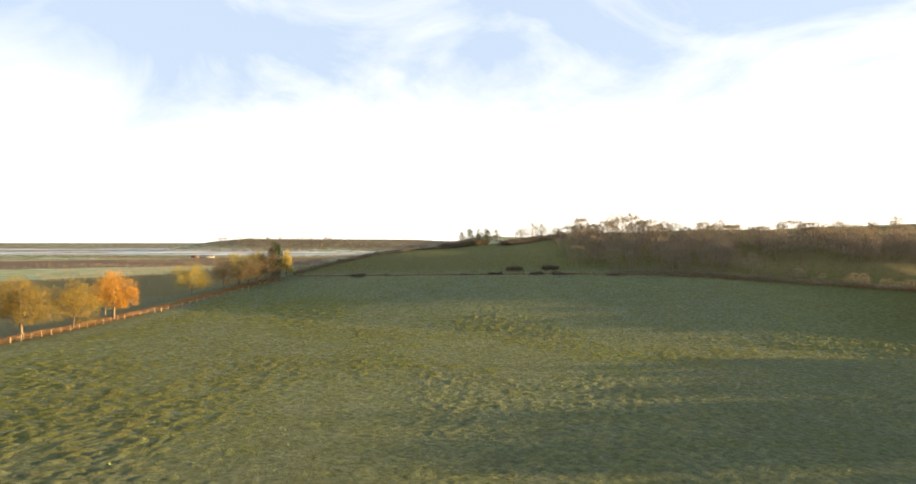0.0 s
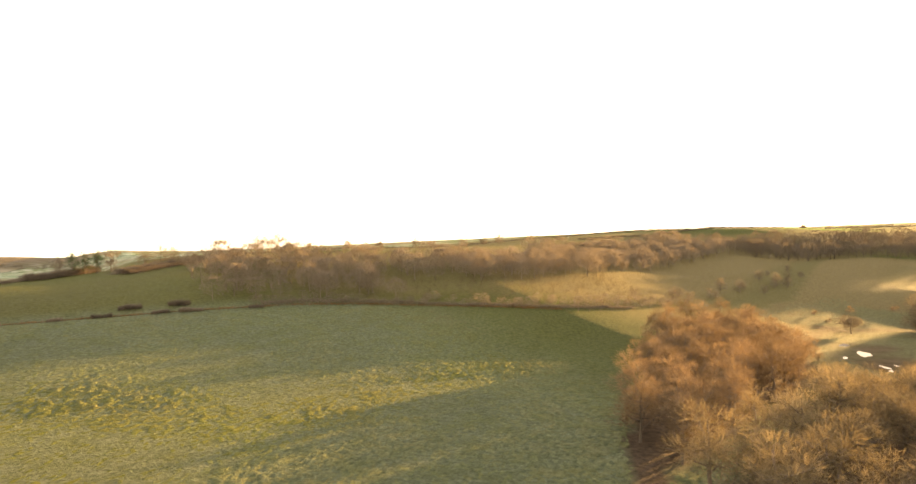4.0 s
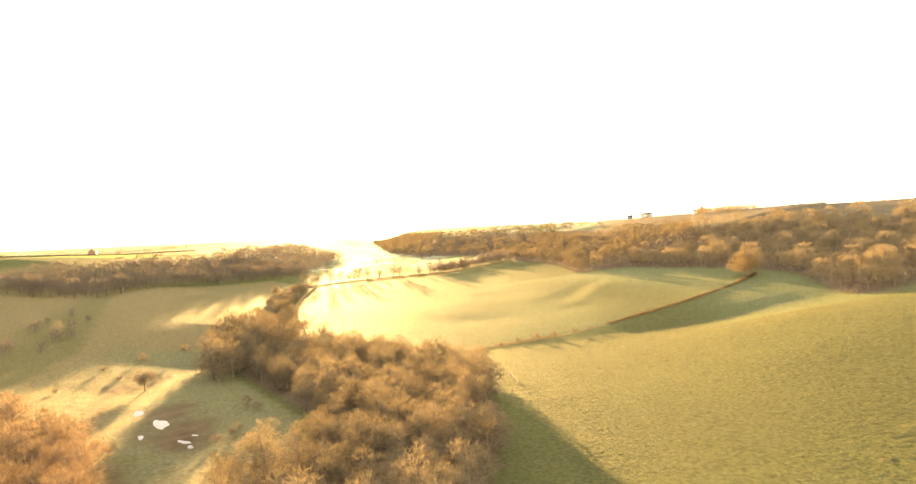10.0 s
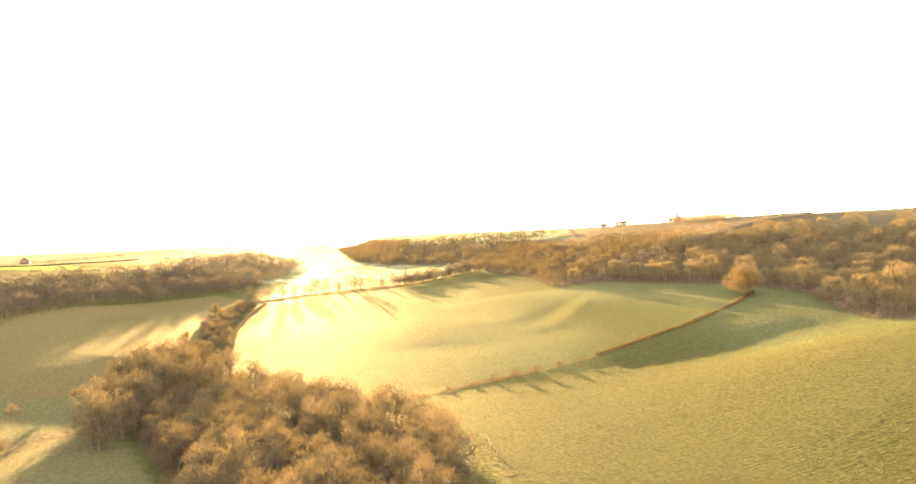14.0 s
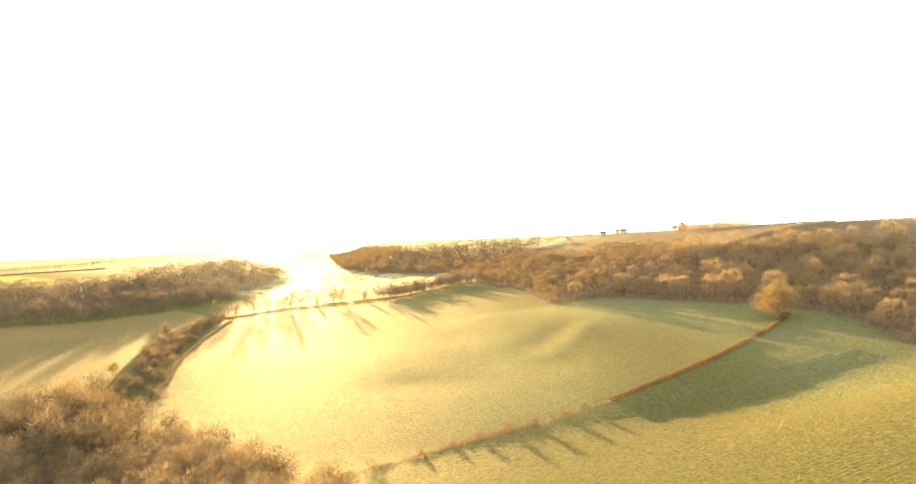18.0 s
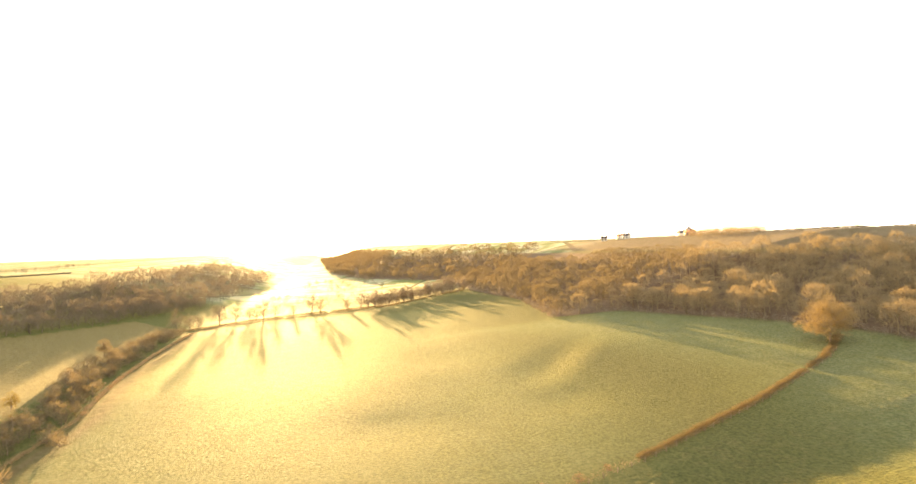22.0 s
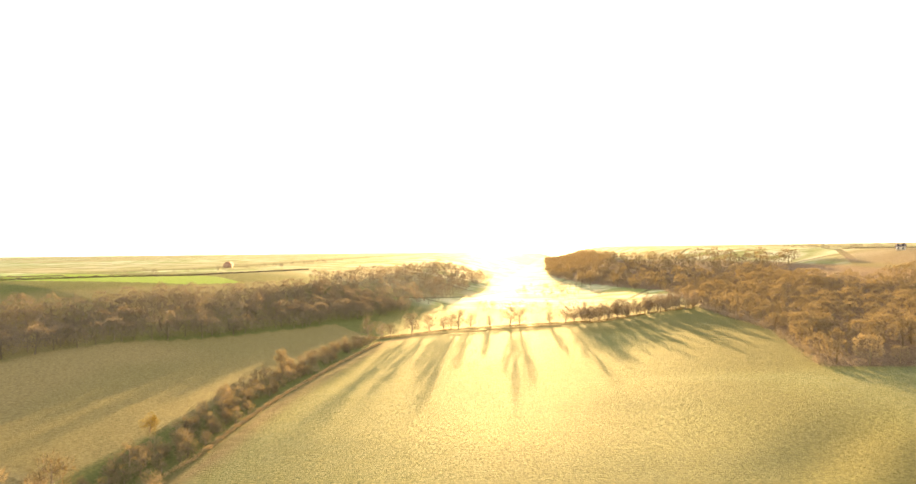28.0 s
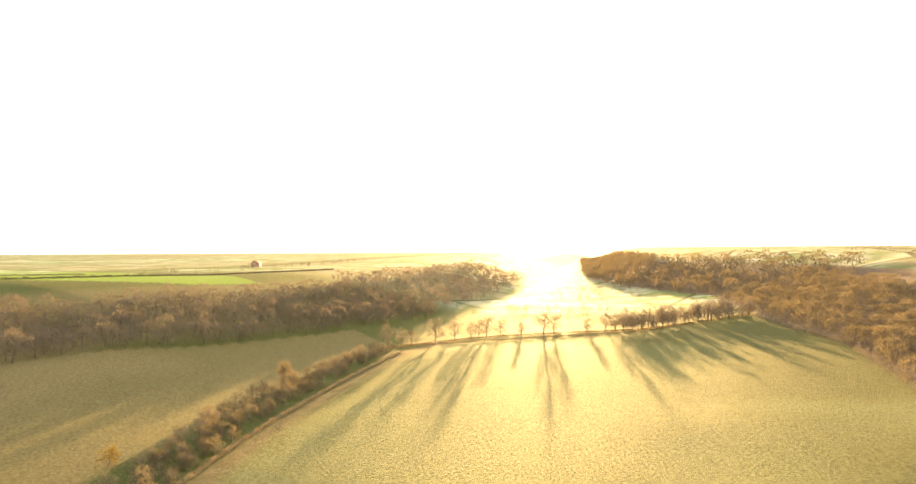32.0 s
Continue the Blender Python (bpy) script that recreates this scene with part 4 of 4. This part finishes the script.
def house(x, y, turn, w, d, h, roof_h, wall, roof, label, storeys=2, tower=False, name="house"):
    ob = tagged(new(name), label, "building")
    ob.matrix_basis = pose(x, y, height1(x, y) - 0.3, 0, 0, turn)
    s = Soup()
    s.box((-w / 2, -d / 2, 0), (w / 2, d / 2, h))
    s.add([(-w / 2, -d / 2, h), (-w / 2, d / 2, h), (-w / 2, 0, h + roof_h), (w / 2, -d / 2, h), (w / 2, d / 2, h), (w / 2, 0, h + roof_h)], [(0, 1, 2), (3, 5, 4)])
    child("wall", s.mesh("wall", wall), ob)
    r = Soup()
    e, th = 0.45, 0.18
    for sgn in (-1, 1):
        v = [(-w / 2 - e, sgn * (d / 2 + e), h - 0.2), (w / 2 + e, sgn * (d / 2 + e), h - 0.2), (w / 2 + e, 0, h + roof_h + 0.05), (-w / 2 - e, 0, h + roof_h + 0.05)]
        v += [(p[0], p[1], p[2] + th) for p in v]
        q = [(0, 1, 2, 3), (7, 6, 5, 4), (0, 4, 5, 1), (1, 5, 6, 2), (2, 6, 7, 3), (3, 7, 4, 0)]
        r.add(v, [t3 for a, b2, c2, d2 in q for t3 in ((a, b2, c2), (a, c2, d2))])
    roof_ob = child("roof", r.mesh("roof", roof), ob)
    for cx in (-w * 0.36, w * 0.36):
        c = Soup()
        c.box((cx - 0.5, -0.4, h + roof_h * 0.6), (cx + 0.5, 0.4, h + roof_h + 1.2))
        child("chimney", c.mesh("chimney", M_BRICK), roof_ob)
    win = Soup()
    win.box((-0.55, -0.04, 0), (0.55, 0.04, 1.3))
    win_me = win.mesh("window", M_GLASS)
    n = max(2, int(w / 3.2))
    for level in range(storeys):
        for i in range(n):
            for side in (-1, 1):
                p = child("window", win_me, ob)
                p.location = (-w / 2 + w * (i + 0.5) / n, side * (d / 2 + 0.02), 1.0 + level * 2.7)
    if tower:
        t3 = Soup()
        t3.box((-1.3, -1.3, h), (1.3, 1.3, h + roof_h + 1.2))
        child("tower", t3.mesh("tower", wall), ob)
        c = Soup()
        c.add([(-1.6, -1.6, h + roof_h + 1.2), (1.6, -1.6, h + roof_h + 1.2), (1.6, 1.6, h + roof_h + 1.2), (-1.6, 1.6, h + roof_h + 1.2), (0, 0, h + roof_h + 3.2)], [(0, 1, 4), (1, 2, 4), (2, 3, 4), (3, 0, 4), (0, 2, 1), (0, 3, 2)])
        child("tower_roof", c.mesh("tower_roof", roof), ob)
    return ob


house(622, -322, 20, 7.5, 5, 3.8, 2.0, M_WALL, M_ROOF, "large ridge-top house with a pointed tower", 2, True)
house(608, -314, 35, 8, 5, 3.2, 1.8, M_BRICK, M_TILE, "brick outbuilding beside the ridge house", 1)
house(640, -326, 5, 9, 5, 3.6, 2.0, M_WALL, M_ROOF, "pale cottage among ridge-top trees", 2)
house(673, -286, 30, 7, 5, 3.4, 1.8, M_WALL, M_ROOF, "white cottage on the hillside", 2)
house(690, -288, 10, 7, 5, 3.4, 1.8, M_WALL, M_TILE, "white cottage with a tiled roof", 2)
house(702, -276, 60, 6, 4.5, 3.2, 1.8, M_WALL, M_ROOF, "small white house on the hillside", 2)
house(880, 420, 15, 16, 8, 5.0, 3.0, M_BRICK, M_TILE, "farmhouse on the northern skyline", 2)
house(-800, 1820, 12, 42, 12, 7, 4, M_WALL, M_ROOF, "long pale farm building in the plain", 2)
house(-830, 1800, 12, 20, 10, 6, 4, M_BRICK, M_TILE, "brick farm barn in the plain", 1, name="barn")
vg = np.random.default_rng(31)
first = house(-1900, 2300, 20, 12, 8, 5.2, 3, M_BRICK, M_ROOF, "small brick village house in the misty plain", 2, name="village_house")
first["group"] = "village"
for k in range(14):
    az, d = radians(vg.uniform(-40, -30)), vg.uniform(2100, 3300)
    x, y = d * math.sin(az), d * math.cos(az)
    copy_thing(first, Matrix.LocRotScale((x, y, height1(x, y) - 0.3), Euler((0, 0, vg.random() * 3.1)), (0.5, 0.5, 0.5)))

# ---- far trees: ridge copses, plain hedgerows, the long hill's woods ----
spots = []
for k in range(24):
    ang, d0 = radians(vg.uniform(-40, -6)), 380 + 60 * k + vg.uniform(-30, 30)
    cx, cy = d0 * math.sin(ang), d0 * math.cos(ang)
    t0 = 0.33 + (1.571 if k % 3 == 0 else 0)
    run = vg.uniform(150, 420)
    for u in np.arange(-run / 2, run / 2, 5.5):
        if vg.random() < 0.75:
            spots.append((cx + u * math.cos(t0) + vg.normal() * 1.2, cy - u * math.sin(t0) + vg.normal() * 1.2))
for d0, step in ((1035, 0.75), (1180, 1.1), (1305, 0.6), (760, 1.6)):
    for az in np.arange(-44, -12, step):
        if vg.random() < 0.8:
            d1 = d0 * (1 + 0.0022 * (az + 28)) + vg.normal() * 5
            spots.append((d1 * math.sin(radians(az + vg.normal() * 0.15)), d1 * math.cos(radians(az))))
wood_stuff("plain_hedgerow", np.array(spots), vg, M_FARWOOD, (0.4, 1.0), "dark hedgerows with bare trees across the plain", 42, 0.5, 4)
hx, hy = vg.uniform(-1250, 150, 1100), vg.uniform(2350, 2950, 1100)
keep = np.sin(hx * 0.006) + np.sin(hy * 0.013 + hx * 0.004) > -0.3
wood_stuff("hill_wood", np.stack([hx, hy], -1)[keep], vg, M_FARWOOD, (1.2, 2.2), "dark distant woods on a long hill", 50, 0.9, 4)
frosted = [(612 - 3.4 * k + vg.normal(), -335 - 3.1 * k + vg.normal() * 1.5) for k in range(18)] + [(646 + 6 * k, -318 + 2.5 * k + vg.normal()) for k in range(5)]
wood_stuff("ridge_row", np.array(frosted), vg, M_FROSTED, (0.55, 0.9), "row of pale frosted trees along the ridge by a house", 220, 0.2, 4)
wood_stuff("ridge_scrub", scatter([(540, -262), (470, -262), (545, -345), (606, -326)], 6.0, vg), vg, M_TWIG, (0.4, 0.75), "brown scrub wood below a ridge-top house", 260, 0.16, 5)
ridge = [(x, -330 - 20 * math.sin(x * 0.02) + vg.normal() * 6) for x in np.arange(560, 760, 4.5)] + [(x, -300 - 0.1 * (x - 760) + vg.normal() * 5) for x in np.arange(760, 1100, 9)]
ridge += [(x, 330 + 0.15 * (x - 700) + vg.normal() * 12) for x in np.arange(560, 1200, 12)]
ridge += [(vg.uniform(640, 720), vg.uniform(-70, 60)) for k in range(70)] + [(vg.uniform(800, 1000), vg.uniform(-60, 40)) for k in range(60)]
wood_stuff("ridge_copse", np.array(ridge), vg, M_FARWOOD, (0.35, 0.75), "bare hedgerow trees and copses along far ridges", 100, 0.4, 5)


# ---- ground mist ----


def mist(name, x0, x1, y0, y1, z, label, n=24):
    px, py = np.meshgrid(np.linspace(x0, x1, n), np.linspace(y0, y1, n), indexing="ij")
    pz = z + 1.5 * np.sin(px * 0.004) + 1.5 * np.sin(py * 0.003)
    i = np.arange(n * n).reshape(n, n)
    q = np.stack([i[:-1, :-1], i[1:, :-1], i[1:, 1:], i[:-1, 1:]], -1).reshape(-1, 4)
    me = mesh_of(name, np.stack([px, py, pz], -1).reshape(-1, 3), q, M_MIST, True)
    u, w = (px - x0) / (x1 - x0), (py - y0) / (y1 - y0)
    a = me.attributes.new("veil", "FLOAT", "POINT")
    a.data.foreach_set("value", (ease(0, 0.25, u) * ease(1, 0.75, u) * ease(0, 0.2, w) * ease(1, 0.8, w)).astype(np.float32).ravel())
    return tagged(new(name, me), label, "mist", kind="stuff")


mist("mist_bank", -2400, -60, 1650, 2450, -14, "white morning mist lying across the plain")
mist("mist_bank", -3900, -200, 2000, 4700, -9, "pale mist over the far plain")

# ---- grass ----


def tufts(x0, x1, y0, y1, count, label, gen, tall=0.3, wide=0.2):
    """Clumped blades of rough grass, one triangle each."""
    cx, cy = gen.uniform(x0, x1, count // 3), gen.uniform(y0, y1, count // 3)
    pick = gen.integers(0, len(cx), count)
    px, py = cx[pick] + gen.normal(size=count) * 0.28, cy[pick] + gen.normal(size=count) * 0.2
    keep = (px > -76) & (py < foot_north(px) - 4) & ~inside(px, py, COPSE) & ~inside(px, py, WOOD) & ((px < 52) | (py > 70))
    px, py = px[keep], py[keep]
    n = len(px)
    base = np.stack([px, py, height(px, py) - 0.03], -1)
    way = gen.normal(size=(n, 3)) * 0.4 + np.array([0, 0, 1.0])
    soup = Soup()
    soup.blades(base, way, tall * gen.uniform(0.5, 1.2, n), wide * gen.uniform(0.6, 1.3, n), gen)
    return tagged(new("grass", soup.mesh("grass", M_BLADE)), label, "grass", kind="stuff")


def field_noise(shape, step, size, gen, squash=1.0):
    """Smooth noise of about unit spread whose swells are some metres across."""
    fx, fy = np.fft.fftfreq(shape[0], step)[:, None], np.fft.fftfreq(shape[1], step)[None, :]
    keep = np.exp(-((fx * squash) ** 2 + fy ** 2) * (size * 2.2) ** 2)
    v = np.fft.ifft2(np.fft.fft2(gen.normal(size=shape)) * keep).real
    return v / v.std()


# outline of the tongue of pasture that the sun lights
SUN_TONGUE = [(104, 116), (39, 120), (9, 137), (-13, 150), (-49, 169), (-62, 186), (-76, 150), (-76, 47), (-39, 48), (-20, 55), (-22, 81), (20, 89), (46, 96), (81, 109)]


def sward(x0, x1, y0, y1, step, size, tall, layers, rim_of, label, gen, fill=0.45):
    """Rough grass as real relief: humps with steep sides, laid over the ground."""
    px, py = np.meshgrid(np.arange(x0, x1, step), np.arange(y0, y1, step), indexing="ij")
    px, py = px + gen.uniform(-0.2, 0.2, px.shape) * step, py + gen.uniform(-0.2, 0.2, px.shape) * step
    a = field_noise(px.shape, step, size, gen, 0.7)
    if fill > 0.5:
        a = np.tanh(a) * 1.25
    b = field_noise(px.shape, step, 1.5, gen)
    c = field_noise(px.shape, step, 14.0, gen)
    hump = np.clip(a * 0.75 + 0.2 * b + fill, 0, 2.2) * (0.75 + 0.25 * np.clip(c, -1.5, 1.5))
    woods = inside(px, py, COPSE) | inside(px, py, WOOD)
    rim = ease(x0, x0 + 6, px) * ease(x1, x1 - 12, px) * ease(y0, y0 + 6, py) * ease(y1, y1 - 12, py) * rim_of(px, py) * (1 - 0.9 * woods)
    pz = height(px, py) - 0.06 - 0.25 * (rim < 0.02) + rim * tall * hump
    i = np.arange(px.size).reshape(px.shape)
    q = np.stack([i[:-1, :-1], i[1:, :-1], i[1:, 1:], i[:-1, 1:]], -1).reshape(-1, 4)
    me = mesh_of("sward", np.stack([px, py, pz], -1).reshape(-1, 3), q, M_GROUND, True)
    for name, v in layers(px, py, a, b, c):
        me.attributes.new(name, "FLOAT", "POINT").data.foreach_set("value", np.clip(v, 0, 1).astype(np.float32).ravel())
    return tagged(new("sward", me), label, "grass", kind="stuff")


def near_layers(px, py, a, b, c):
    # the sunlit tongue is painted in: frost is thinned inside its outline
    sun_share = np.mean([inside(px + u + 2 * b, py + w + 2 * b, SUN_TONGUE) for u in (-6, -2, 2, 6) for w in (-4, 0, 4)], axis=0)
    return (("frost", 0.54 - 0.54 * sun_share + 0.07 * a + 0.08 * c - 0.2 * ease(60, 100, px)), ("tussock", np.full(px.shape, 0.2)), ("rough", 0.12 + 0.05 * b + 0.05 * c),
            ("worn", 0.6 * ease(70, 110, px)), ("wooded", 1.0 * inside(px, py, COPSE) + inside(px, py, WOOD)))


def field_layers(px, py, a, b, c):
    mid = ease(232, 262, px) * ease(560, 520, px) * ease(-95, -45, py) * ease(75, 60, py)
    shade_band = shade_frost(px, py)
    return (("frost", 0.17 + 0.45 * shade_band + 0.3 * mid + 0.05 * a + 0.05 * c), ("tussock", np.full(px.shape, 0.3)), ("rough", 0.06 + 0.04 * b + 0.05 * c), ("drilled", np.full(px.shape, 0.07)),
            ("worn", (0.75 + 0.2 * (py < 0)) * (1 - 0.35 * mid) * (1 - 0.55 * shade_band) + 0.05 * a), ("wooded", 1.0 * inside(px, py, WOOD)))


def meadow_layers(px, py, a, b, c):
    return (("frost", 0.62 + 0.08 * a + 0.08 * c), ("tussock", np.full(px.shape, 0.3)), ("rough", 0.42 + 0.1 * b + 0.08 * c), ("worn", np.full(px.shape, 0.2)),
            ("soil", np.clip(mud_at(px, py) + 0.12 * b + 0.08 * a - 0.1, 0, 0.92)), ("wooded", 1.0 * inside(px, py, WOOD)))


def off_puddles(x, y):
    """1 on firm ground, 0 in and beside the puddles."""
    k = 1.0 * inside(x, y, MEADOW)
    for px, py, a, b, _ in PUDDLES:
        k = k * ease(0.75 * a, 1.1 * a, np.hypot(x - px, y - py))
    return k


def west_of_hedge(x, y):
    line = sorted((q[1], q[0]) for q in MAIN_HEDGE)
    return ease(-2, -7, x - np.interp(y, [q[0] for q in line], [q[1] for q in line])) * ease(0, 6, y - foot_south(x))


gg = np.random.default_rng(77)
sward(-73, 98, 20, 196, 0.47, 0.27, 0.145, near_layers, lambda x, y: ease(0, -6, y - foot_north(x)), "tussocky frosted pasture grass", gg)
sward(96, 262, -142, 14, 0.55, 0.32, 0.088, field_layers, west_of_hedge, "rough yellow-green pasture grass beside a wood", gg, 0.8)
sward(112, 300, 44, 130, 0.5, 0.3, 0.07, meadow_layers, off_puddles, "frosted tussocks on a marshy meadow", gg, 0.8)
tufts(-72, 90, 25, 215, 30000, "clumped frosted pasture grass", gg, 0.17, 0.10)
